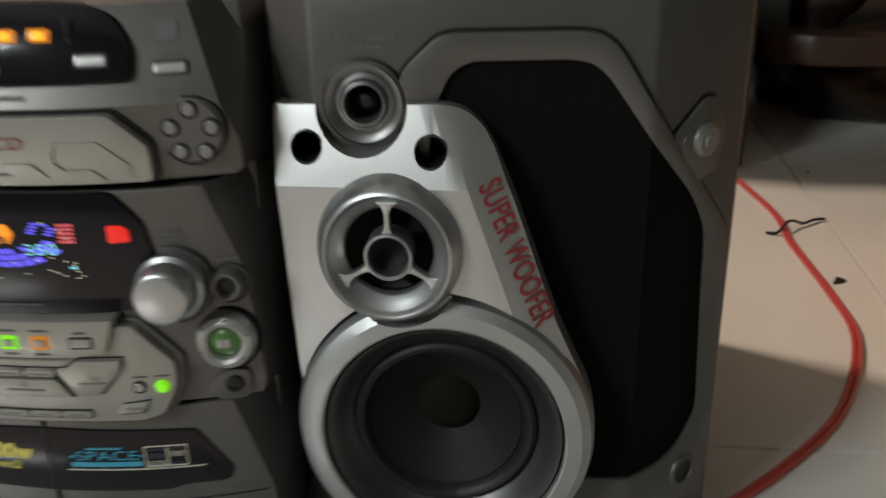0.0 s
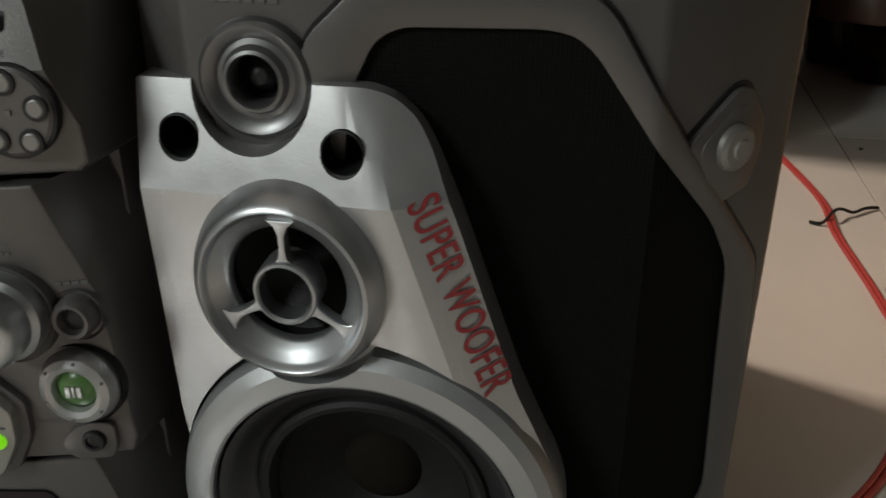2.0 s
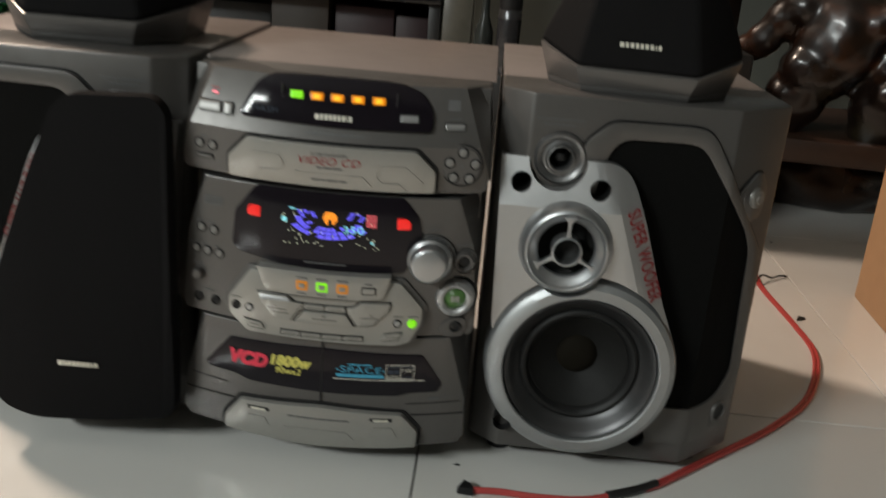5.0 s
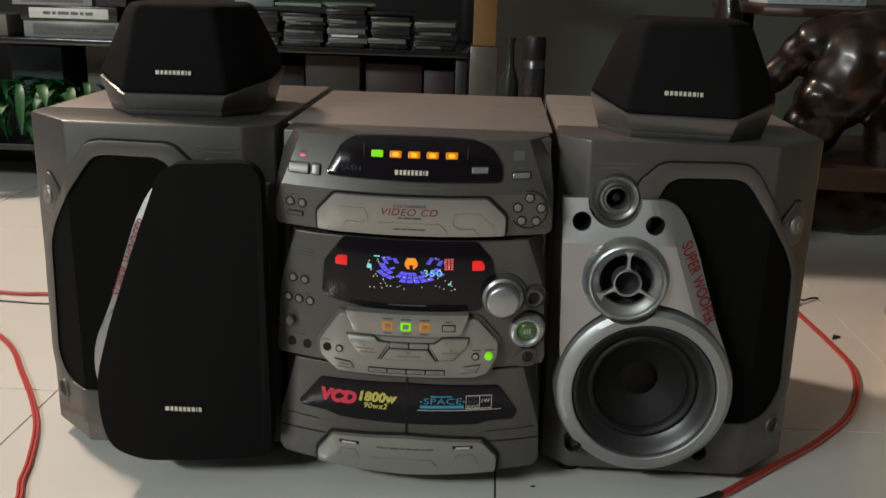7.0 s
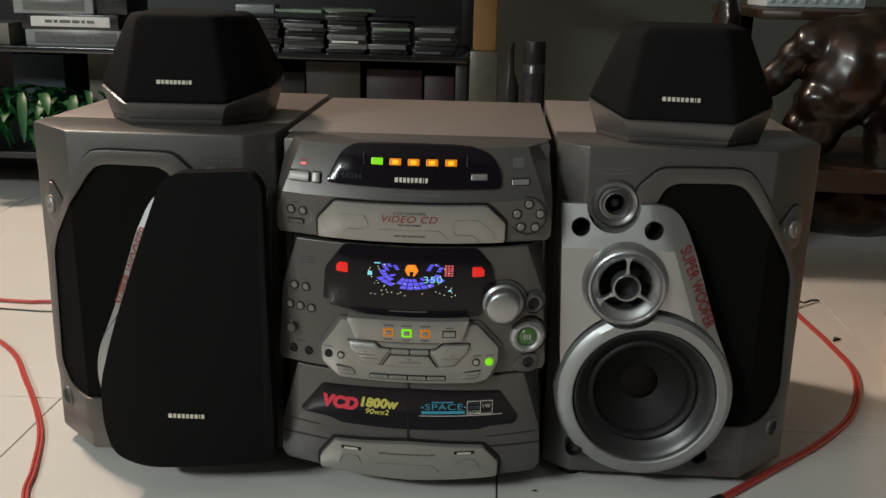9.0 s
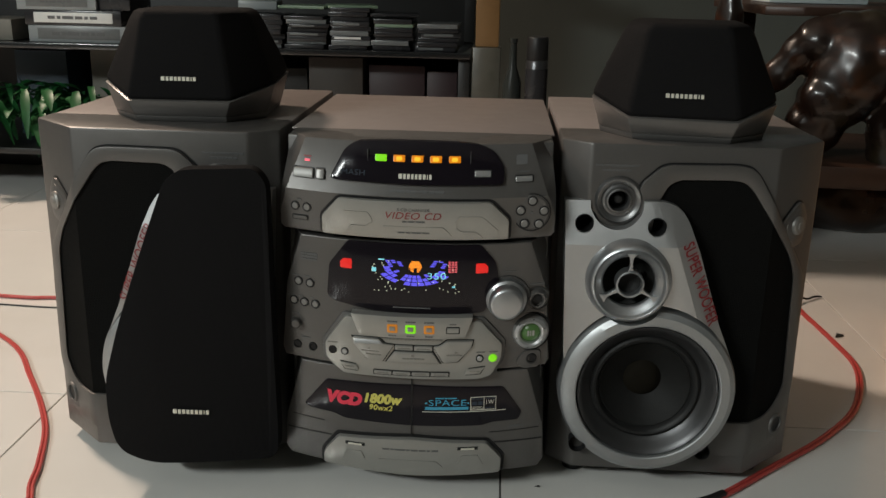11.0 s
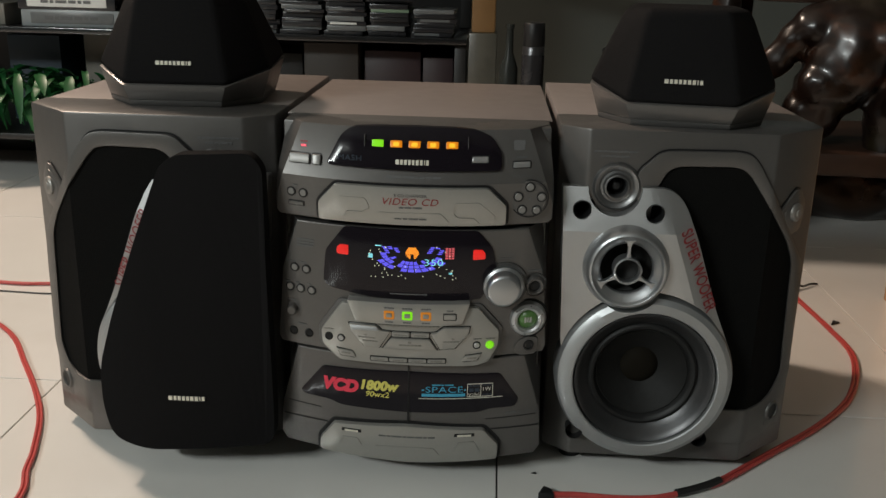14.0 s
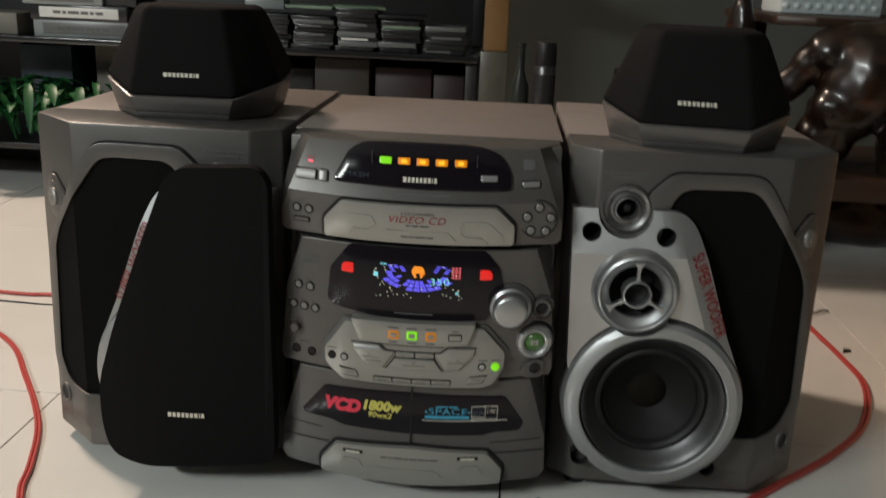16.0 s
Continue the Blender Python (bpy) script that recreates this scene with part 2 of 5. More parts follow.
def lettering(text, x, z, width, height, front, proud=0.0006, angle=0.0, shear=0.0, bold=0.0, flip=1):
    """Letters of a given width and cap height on the surface y = front(x, z), starting at x, z and running at an angle."""
    cu = bpy.data.curves.new("temp", "FONT")
    cu.body, cu.size, cu.offset, cu.shear, cu.space_character = text, 1.0, bold, shear, 1.06
    ob = new("temp", cu)
    bpy.context.view_layer.update()
    me = bpy.data.meshes.new_from_object(ob.evaluated_get(bpy.context.evaluated_depsgraph_get()))
    bpy.data.objects.remove(ob)
    bpy.data.curves.remove(cu)
    bm = bmesh.new()
    bm.from_mesh(me)
    bpy.data.meshes.remove(me)
    x0, x1 = min(v.co.x for v in bm.verts), max(v.co.x for v in bm.verts)
    z1 = max(v.co.y for v in bm.verts)
    ca, sa = math.cos(radians(angle)), math.sin(radians(angle))
    for v in bm.verts:
        u, w = (v.co.x - x0) / (x1 - x0) * width, v.co.y / z1 * height
        px, pz = x + u * ca - w * sa, z + u * sa + w * ca
        v.co = (px, front(px, pz) - proud, pz)
    for f in bm.faces:
        if f.normal.y > 0:
            f.normal_flip()
    return bm


def bars(x0, x1, z0, z1, widths, front, proud=0.0006, gap=0.18):
    """A row of plain bars in place of writing."""
    bm = bmesh.new()
    total = sum(widths) + gap * (len(widths) - 1)
    at, k = x0, (x1 - x0) / total
    for w in widths:
        a, b = at, at + w * k
        steps = max(1, math.ceil((b - a) / 0.006))
        for s in range(steps):
            c, d = a + (b - a) * s / steps, a + (b - a) * (s + 1) / steps
            q = [(c, z0), (d, z0), (d, z1), (c, z1)]
            v = [bm.verts.new((x, front(x, z) - proud, z)) for x, z in q]
            u = [bm.verts.new((x, front(x, z) + 0.0005, z)) for x, z in q]
            bm.faces.new(v)
            for i in range(4):
                j = (i + 1) % 4
                bm.faces.new((v[i], u[i], u[j], v[j]))
        at = b + gap * k
    return bm


def merged(*bms):
    """Several pieces of one part as one mesh."""
    out = bmesh.new()
    for b in bms:
        me = bpy.data.meshes.new("temp")
        b.to_mesh(me)
        b.free()
        out.from_mesh(me)
        bpy.data.meshes.remove(me)
    return out


def rounded(points, r, n=5):
    """An outline with its corners rounded off."""
    out = []
    k = len(points)
    for i in range(k):
        p0, p1, p2 = Vector(points[i - 1]), Vector(points[i]), Vector(points[(i + 1) % k])
        a, b = (p0 - p1), (p2 - p1)
        d = min(r, a.length * 0.45, b.length * 0.45)
        s, e = p1 + a.normalized() * d, p1 + b.normalized() * d
        for j in range(n + 1):
            t = j / n
            q = s * (1 - t) ** 2 + p1 * 2 * t * (1 - t) + e * t * t
            out.append((q.x, q.y))
    return out


def tube(points, r, n=8, smooth_steps=6):
    """A round cable along a smooth line through the points."""
    pts = [Vector(p) for p in points]
    line = []
    for i in range(len(pts) - 1):
        p0, p1, p2, p3 = pts[max(i - 1, 0)], pts[i], pts[i + 1], pts[min(i + 2, len(pts) - 1)]
        for k in range(smooth_steps):
            t = k / smooth_steps
            line.append(0.5 * ((2 * p1) + (p2 - p0) * t + (2 * p0 - 5 * p1 + 4 * p2 - p3) * t * t + (3 * p1 - p0 - 3 * p2 + p3) * t ** 3))
    line.append(pts[-1])
    bm = bmesh.new()
    rings = []
    for i, p in enumerate(line):
        d = (line[min(i + 1, len(line) - 1)] - line[max(i - 1, 0)]).normalized()
        side = d.cross(Vector((0, 0, 1)))
        side = side.normalized() if side.length > 1e-4 else Vector((1, 0, 0))
        up = side.cross(d)
        rings.append([bm.verts.new(p + side * r * math.cos(2 * math.pi * k / n) + up * r * math.sin(2 * math.pi * k / n)) for k in range(n)])
    for a, b in zip(rings, rings[1:]):
        for k in range(n):
            l = (k + 1) % n
            bm.faces.new((a[k], a[l], b[l], b[k]))
    bm.faces.new(rings[0])
    bm.faces.new(rings[-1][::-1])
    return bm


# ---- the room ----
TILE = material("white_floor_tile", (0.70, 0.69, 0.66), 0.18, 0.0, 0.05, 8, 0.02, 60, dirt=(0.60, 0.57, 0.52), dirt_scale=3.0, coat=0.2)
GROUT = material("grey_grout", (0.07, 0.065, 0.06), 0.8, 0, 0.2, 90)
WALL = material("grey_green_wall_paint", (0.055, 0.064, 0.058), 0.7, 0, 0.06, 5, 0.1, 300)
CEIL = material("ceiling_paint", (0.4, 0.4, 0.39), 0.8, 0, 0.04, 5)
tagged(link("floor", box(-3.2, 2.6, -3.2, 2.6, -0.06, -0.003), GROUT), "grey grout bed of a tiled floor", "floor", kind="structure")
FLOOR = bpy.data.objects["floor"]
tagged(link("wall_north", box(-3.3, 2.7, 1.9, 2.02, -0.06, 2.8), WALL), "grey green painted room wall", "wall", kind="structure")
tagged(link("wall_south", box(-3.3, 2.7, -3.32, -3.2, -0.06, 2.8), WALL), "grey green painted room wall", "wall", kind="structure")
tagged(link("wall_west", box(-3.32, -3.2, -3.2, 1.9, -0.06, 2.8), WALL), "grey green painted room wall", "wall", kind="structure")
tagged(link("wall_east", box(2.6, 2.72, -3.2, 1.9, -0.06, 2.8), WALL), "grey green painted room wall", "wall", kind="structure")
tagged(link("ceiling", box(-3.3, 2.7, -3.3, 2.7, 2.8, 2.9), CEIL), "pale painted ceiling", "ceiling", kind="structure")
PITCH, DEEP, JX, JY = 0.505, 0.660, 0.086, 0.150


# ---- the stereo unit ----
def unit_front(x, z):
    return -0.021 + 0.75 * x * x


def top_front(x, z):
    y = unit_front(x, z) + max(0.0, z - 0.2895) * 0.42 + max(0.0, 0.2895 - z) * 0.10
    return y + max(0.0, abs(x) - (0.102 + max(0, 0.3345 - z) * 0.36)) * 1.5 * (z > 0.2)


def lower_front(x, z):
    return unit_front(x, z) + 0.001


def spread(x, z):
    return (math.copysign(0.1262, x) if abs(x) > 0.097 else x, z)


stereo = thing("stereo_system", (0, 0.15, 0), "grey plastic compact stereo with lit display on tiled floor", "stereo")
part("cabinet", box(-0.1225, 0.1225, 0.022, 0.31, 0.014, 0.3330, 0.002), GREY_DARK, stereo, "dark grey metal cabinet")
part("top_cover", box(-0.1245, 0.1245, 0.0625, 0.312, 0.3335, 0.3347, 0.0004), VINYL, stereo, "warm grey top cover")
for fx in (-0.1, 0.1):
    for fy in (0.05, 0.28):
        part("foot", lathe([(0, 0.0), (0.011, 0.0), (0.012, 0.0142), (0, 0.0142)], Matrix.Translation((fx, fy, 0)) @ Matrix.Rotation(radians(90), 4, "X"), 20), RUBBER, stereo)

creases = [((0, 0, 0.2895), (0, 0, 1))]
fascia_top = part("fascia_top", plate([(-0.102, 0.3345), (-0.1205, 0.3345), (-0.126, 0.2895), (-0.126, 0.254), (-0.122, 0.2505), (0.122, 0.2505), (0.126, 0.254), (0.126, 0.2895), (0.1205, 0.3345), (0.102, 0.3345)],
                 top_front, 0.062, 0.0014, cuts=creases + [((0.102, 0, 0.3345), (1, 0, 0.36)), ((-0.102, 0, 0.3345), (-1, 0, 0.36))], step=0.0126), GREY, stereo, "grey upper fascia", 20)
fascia_mid = part("fascia_middle", plate([(-0.105, 0.2475), (-0.1205, 0.200), (-0.1265, 0.132), (-0.124, 0.1255), (0.124, 0.1255), (0.1265, 0.132), (0.1215, 0.200), (0.105, 0.2475)],
                 lower_front, 0.045, 0.0012, back_map=spread, step=0.0126), GREY, stereo, "grey middle fascia", 20)
fascia_low = part("fascia_lower", plate([(-0.107, 0.1235), (-0.1245, 0.062), (-0.1265, 0.028), (-0.121, 0.0215), (0.121, 0.0185), (0.1265, 0.026), (0.1245, 0.062), (0.107, 0.1235)],
                 lower_front, 0.045, 0.0012, back_map=spread, step=0.0126), GREY, stereo, "grey cassette deck fascia", 20)


def on_unit(name, outline, mat, parent, f=unit_front, proud=0.003, bevel=0.0008, label="", step=0.0126, depth=0.004, smooth=25):
    return part(name, plate(outline, lambda x, z: f(x, z) - proud, max(f(x, z) for x, z in outline) + depth, bevel, step=step), mat, parent, label, smooth)


def button(name, x0, x1, z0, z1, mat, parent, f=unit_front, proud=0.002, label="", r=0.0008):
    w = 0.0009
    part("button_slot", plate(rounded([(x0 - w, z0 - w), (x1 + w, z0 - w), (x1 + w, z1 + w), (x0 - w, z1 + w)], r * 1.4, 3), lambda x, z: f(x, z) - 0.0004, f((x0 + x1) / 2, z0) + 0.004), BLACK, parent)
    return part(name, plate(rounded([(x0, z0), (x1, z0), (x1, z1), (x0, z1)], r, 3), lambda x, z: f(x, z) - proud, f((x0 + x1) / 2, z0) + 0.003, 0.0005), mat, parent, label)


def round_button(name, x, z, r, mat, parent, f=unit_front, proud=0.0025, label=""):
    slope = (f(x + 0.002, z) - f(x - 0.002, z)) / 0.004
    m = Matrix.Translation((x, f(x, z), z)) @ Matrix.Rotation(math.atan(slope), 4, "Z")
    part("button_slot", lathe([(0, -0.0008), (r * 1.36, -0.0008), (r * 1.36, 0.003)], m, 24), BLACK, parent)
    return part(name, lathe([(0, -proud * 0.55), (r * 0.80, -proud * 0.60), (r * 0.97, -proud * 0.42), (r, -proud * 0.1), (r, 0.003)], m, 24), mat, parent, label)


def quad(x0, x1, z0, z1):
    return [(x0, z0), (x1, z0), (x1, z1), (x0, z1)]


# upper fascia: disc indicator window, tray, buttons
win1 = on_unit("indicator_window", rounded([(-0.077, 0.302), (-0.064, 0.328), (-0.054, 0.3348), (-0.03, 0.3362), (0.004, 0.3367), (0.04, 0.3362), (0.056, 0.3345), (0.069, 0.329), (0.078, 0.316), (0.0785, 0.301), (0.003, 0.3005)], 0.005, 4),
               GLASS, fascia_top, top_front, 0.0035, 0.0015, "glossy black indicator window", 0.0126, 0.003)
wf = lambda x, z: top_front(x, z) - 0.0035
for k, lx in enumerate((-0.0305, -0.0143, 0.0018, 0.0180, 0.0345)):
    part("disc_lamp", plate(rounded(quad(lx - 0.0052, lx + 0.0052, 0.3192, 0.3250), 0.0008, 2), lambda x, z: wf(x, z) - 0.0007, wf(lx, 0.32) + 0.002, 0.0004),
         LED_GREEN if k == 0 else LED_AMBER, fascia_top, "lit green lamp" if k == 0 else "lit amber lamp")
for k, lx in enumerate((-0.0143, 0.0018, 0.0180, 0.0345)):
    part("lamp_core", plate(rounded(quad(lx - 0.0027, lx + 0.0027, 0.3203, 0.3240), 0.0008, 2), lambda x, z: wf(x, z) - 0.0012, wf(lx, 0.32), 0.0003), LED_CORE, fascia_top)
for ex in (-0.0423, 0.0484):
    part("window_edge", box(ex - 0.0002, ex + 0.0002, wf(ex, 0.32) - 0.0005, 0.0, 0.315, 0.329), DARK_INK, fascia_top)
part("maker_mark", bars(-0.0142, 0.0148, 0.3055, 0.3095, (1.1, 0.8, 0.9, 0.8, 0.8, 0.9, 0.9, 0.3, 0.8), wf, gap=0.42), PALE_INK, fascia_top, "pale printed mark")
part("print", lettering("MASH", -0.0655, 0.3068, 0.021, 0.0045, wf), BLUEGREY, fascia_top)
button("demo_button", 0.0525, 0.0665, 0.3082, 0.3130, SILVER, fascia_top, wf, 0.0012)
button("power_button", -0.1115, -0.0925, 0.3005, 0.3085, BUTTON, fascia_top, top_front, 0.003, "grey power button", 0.0012)
button("standby_button", -0.0895, -0.0820, 0.3005, 0.3088, BUTTON, fascia_top, top_front, 0.003, "", 0.0012)
part("power_lamp", plate(quad(-0.1015, -0.0965, 0.3140, 0.3160), lambda x, z: top_front(x, z) - 0.0007, 0.02), LED_RED, fascia_top, "lit red lamp")
part("print", bars(-0.1025, -0.0955, 0.3178, 0.3190, (1, 1, 1), top_front), RED_INK, fascia_top)
button("open_button", 0.0885, 0.1035, 0.3030, 0.3075, SILVER, fascia_top, top_front, 0.002)
part("print", lettering("OPEN/CLOSE", 0.0885, 0.2945, 0.016, 0.0022, top_front), DARK_INK, fascia_top)
part("disc_mark", bars(0.0885, 0.0985, 0.3170, 0.3255, (1,), top_front), DARK_INK, fascia_top)
part("print", bars(0.0915, 0.1005, 0.3105, 0.3120, (1, 1, 1, 1), top_front), DARK_INK, fascia_top)
part("print", bars(-0.022, 0.026, 0.2935, 0.2955, (2, 3, 4, 1, 2, 2, 3), top_front, gap=0.4), DARK_INK, fascia_top)
for bx, bz in ((-0.1100, 0.2738), (-0.0985, 0.2735)):
    round_button("round_button", bx, bz, 0.0032, BUTTON, fascia_top, top_front)
button("small_button", -0.1125, -0.0985, 0.2615, 0.2648, GREY, fascia_top, top_front, 0.002)
part("print", bars(-0.109, -0.104, 0.2795, 0.2808, (1, 1), top_front), DARK_INK, fascia_top)
TC = (0.1040, 0.2753)
part("pad_gap", lathe([(0, -0.0004), (0.0174, -0.0004), (0.0174, 0.003)], Matrix.Translation((TC[0], top_front(*TC) - 0.0006, TC[1])), 40), BLACK, fascia_top)
part("disc_pad", lathe([(0, -0.0016), (0.0148, -0.0016), (0.0162, -0.0006), (0.0165, 0.004)], Matrix.Translation((TC[0], top_front(*TC) - 0.0006, TC[1])), 40), GREY, fascia_top, "round grey key pad")
pad_front = lambda x, z: top_front(*TC) - 0.0022
for bx, bz in ((0.1042, 0.2862), (0.0940, 0.2775), (0.1148, 0.2770), (0.0978, 0.2655), (0.1108, 0.2650)):
    round_button("disc_button", bx, bz, 0.0034, BUTTON, fascia_top, pad_front, 0.0022)
part("pad_mark", bars(0.103, 0.105, 0.2745, 0.2765, (1,), pad_front), DARK_INK, fascia_top)
part("tray_slot", plate(rounded([(-0.0862, 0.2512), (-0.0862, 0.2700), (-0.0690, 0.2890), (0.0690, 0.2890), (0.0862, 0.2718), (0.0862, 0.2512)], 0.004, 3), lambda x, z: top_front(x, z) - 0.0005, 0.03, step=0.0126), BLACK, fascia_top, "black gap round the tray")
tray = on_unit("disc_tray", rounded([(-0.0835, 0.2522), (-0.0835, 0.2692), (-0.0675, 0.2868), (0.0675, 0.2868), (0.0838, 0.2705), (0.0838, 0.2522)], 0.003, 3), CHAMPAGNE, fascia_top, top_front, 0.006, 0.0012, "champagne disc tray front")
tf = lambda x, z: top_front(x, z) - 0.006
part("tray_text", lettering("VIDEO CD", -0.0245, 0.2712, 0.049, 0.0062, tf, shear=0.25), RED_INK, tray, "red printed words")
part("tray_text", lettering("5 CD CHANGER", -0.0145, 0.2785, 0.029, 0.0026, tf, bold=0.02), DARK_INK, tray)
part("tray_text", bars(-0.010, 0.010, 0.2680, 0.2694, (2, 3, 4), tf, gap=0.5), DARK_INK, tray)
part("tray_text", bars(-0.014, 0.014, 0.2578, 0.2590, (3, 2, 4, 3), tf, gap=0.5), DARK_INK, tray)


def ridge(points, f, w=0.0011, h=0.0009):
    """A low moulded ridge along a broken line on a surface."""
    bm = bmesh.new()
    for (ax, az), (bx, bz) in zip(points, points[1:]):
        d = Vector((bx - ax, bz - az)).normalized()
        nx, nz = -d.y * w / 2, d.x * w / 2
        q = [(ax + nx, az + nz), (bx + nx, bz + nz), (bx - nx, bz - nz), (ax - nx, az - nz)]
        lo = [bm.verts.new((x, f(x, z) + 0.0004, z)) for x, z in q]
        hi = [bm.verts.new((x, f(x, z) - h, z)) for x, z in q]
        bm.faces.new(hi)
        for i in range(4):
            j = (i + 1) % 4
            bm.faces.new((lo[i], lo[j], hi[j], hi[i]))
    return bm


part("moulding", merged(ridge([(-0.062, 0.2755), (-0.041, 0.2755), (-0.0375, 0.270), (-0.0375, 0.2665), (-0.043, 0.2625), (-0.056, 0.2625), (-0.060, 0.2575)], tf),
     ridge([(0.040, 0.2735), (0.060, 0.2735), (0.0735, 0.2615), (0.0735, 0.255)], tf), ridge([(0.040, 0.2735), (0.0375, 0.2690), (0.0375, 0.2635), (0.042, 0.2595), (0.055, 0.2595), (0.061, 0.254)], tf),
     ridge([(-0.027, 0.2635), (0.026, 0.2635), (0.033, 0.2565)], tf)), CHAMPAGNE, tray)

# middle fascia: display
win2 = on_unit("display_window", rounded([(-0.060, 0.2472), (-0.0775, 0.2240), (-0.0800, 0.1945), (-0.0745, 0.1890), (-0.040, 0.1835), (0.0, 0.1820), (0.040, 0.1822), (0.064, 0.1835), (0.0780, 0.2080), (0.0735, 0.2310), (0.060, 0.2472)], 0.003, 3),
               GLASS, fascia_mid, lower_front, 0.0022, 0.001, "black glass display window")
df = lambda x, z: lower_front(x, z) - 0.0022
for sx, cz in ((-1, 0.2255), (1, 0.2252)):
    part("red_window", plate(rounded([(sx * 0.0560, cz - 0.0045), (sx * 0.0670, cz - 0.0040), (sx * 0.0670, cz + 0.0018), (sx * 0.0640, cz + 0.0050), (sx * 0.0560, cz + 0.0050)][::sx], 0.0012, 2), lambda x, z: df(x, z) - 0.0005, df(0.06, 0.2) + 0.002, 0.0003), LAMP_RED, fascia_mid, "glowing red window")
rng = random.Random(4)


def blocks(cells, f, proud=0.0005):
    bm = bmesh.new()
    for q in cells:
        v = [bm.verts.new((x, f(x, z) - proud, z)) for x, z in q]
        bm.faces.new(v)
    for fc in bm.faces:
        fc.normal_update()
        if fc.normal.y > 0:
            fc.normal_flip()
    return bm


cells = []
for ring, (ra, rb) in enumerate(((0.0125, 0.0165), (0.0172, 0.0212), (0.0220, 0.0262))):
    for k in range(15):
        a0, a1 = radians(186 + k * 11.2), radians(186 + k * 11.2 + 9.6)
        if rng.random() < (0.28, 0.22, 0.5)[ring]:
            continue
        cells.append([(0.0015 + 1.35 * r * math.cos(a), 0.2275 + 0.72 * r * math.sin(a)) for r, a in ((ra, a0), (rb, a0), (rb, a1), (ra, a1))])
for side in (-1, 1):
    for row in range(4):
        for col in range(3):
            if rng.random() < 0.6:
                cx, cz = 0.0015 + side * (0.014 + col * 0.0046 + row * 0.001), 0.2268 + row * 0.0016 - col * 0.0005
                cells.append([(cx, cz), (cx + 0.0038, cz), (cx + 0.0034, cz + 0.0012), (cx - 0.0004, cz + 0.0012)])
part("display_field", blocks(cells, df), VFD_BLUE, fascia_mid, "glowing blue display segments")
orange = []
for row in range(8):
    zz = 0.2218 + row * 0.0013
    half = (0.0034, 0.0044, 0.0052, 0.0058, 0.0058, 0.0052, 0.0046, 0.0036)[row]
    if row < 3:
        orange.append(quad(0.0020 - half, 0.0005, zz, zz + 0.0010))
        orange.append(quad(0.0035, 0.0020 + half, zz, zz + 0.0010))
    else:
        orange.append(quad(0.0020 - half, 0.0020 + half, zz, zz + 0.0011))
part("display_symbol", blocks(orange, df, 0.0007), VFD_ORANGE, fascia_mid, "glowing orange symbol")
part("display_meter", blocks([quad(0.0315 + c * 0.0028, 0.0337 + c * 0.0028, 0.2218 + r * 0.0022, 0.2234 + r * 0.0022) for c in range(3) for r in range(5)], df, 0.0006), VFD_RED, fascia_mid, "dim red level meter")
part("display_digits", lettering("350", 0.0130, 0.2155, 0.0165, 0.0060, df, 0.0008), VFD_CYAN, fascia_mid, "glowing blue-green digits")
dots = []
for k in range(34):
    dx, dz = rng.uniform(-0.036, 0.041), rng.uniform(0.2020, 0.2135)
    if abs(dx) < 0.004 or dz > 0.2185 - abs(dx) * 0.05:
        continue
    dots.append(quad(dx, dx + 0.0009, dz, dz + 0.0009))
for k in range(14):
    dx, dz = rng.choice((-1, 1)) * rng.uniform(0.022, 0.038), rng.uniform(0.2135, 0.2330)
    dots.append(quad(dx, dx + 0.0009, dz, dz + 0.0009))
part("display_starfield", blocks(dots, df, 0.0006), VFD_WHITE, fascia_mid, "tiny pale display dots")
for q in (quad(-0.0375, -0.0335, 0.2205, 0.2245), quad(-0.0315, -0.0260, 0.2318, 0.2330), quad(0.0350, 0.0380, 0.2075, 0.2090)):
    part("display_mark", blocks([q], df, 0.0006), VFD_CYAN, fascia_mid)
part("print", bars(-0.018, 0.016, 0.1872, 0.1882, (1,), df), DARK_INK, fascia_mid)

# middle fascia: selector strip and key panel
part("panel_gap", plate(rounded([(-0.0650, 0.1790), (-0.0850, 0.1500), (-0.0845, 0.1330), (-0.0660, 0.1180), (0.0640, 0.1180), (0.0765, 0.1220), (0.0850, 0.1390), (0.0855, 0.1550), (0.0650, 0.1790)], 0.003, 3), lambda x, z: unit_front(x, z) - 0.002, 0.03, 0.0008, step=0.0126), GREY_DARK, fascia_mid, "dark rim of the key panel")
panel = on_unit("key_panel", rounded([(-0.0620, 0.1770), (-0.0815, 0.1490), (-0.0805, 0.1345), (-0.0640, 0.1205), (0.0620, 0.1200), (0.0730, 0.1235), (0.0815, 0.1395), (0.0820, 0.1540), (0.0620, 0.1770)], 0.003, 3), CHAMPAGNE, fascia_mid, unit_front, 0.007, 0.0014, "champagne key panel", 0.0126, 0.01)
kf = lambda x, z: unit_front(x, z) - 0.007
strip = on_unit("selector_strip", rounded([(-0.0565, 0.1815), (-0.0485, 0.1625), (-0.030, 0.1610), (0.030, 0.1610), (0.0485, 0.1630), (0.0550, 0.1822)], 0.0012, 3), CHAMPAGNE, fascia_mid, unit_front, 0.0105, 0.001, "champagne selector strip", 0.0126, 0.012)
sf = lambda x, z: unit_front(x, z) - 0.0105
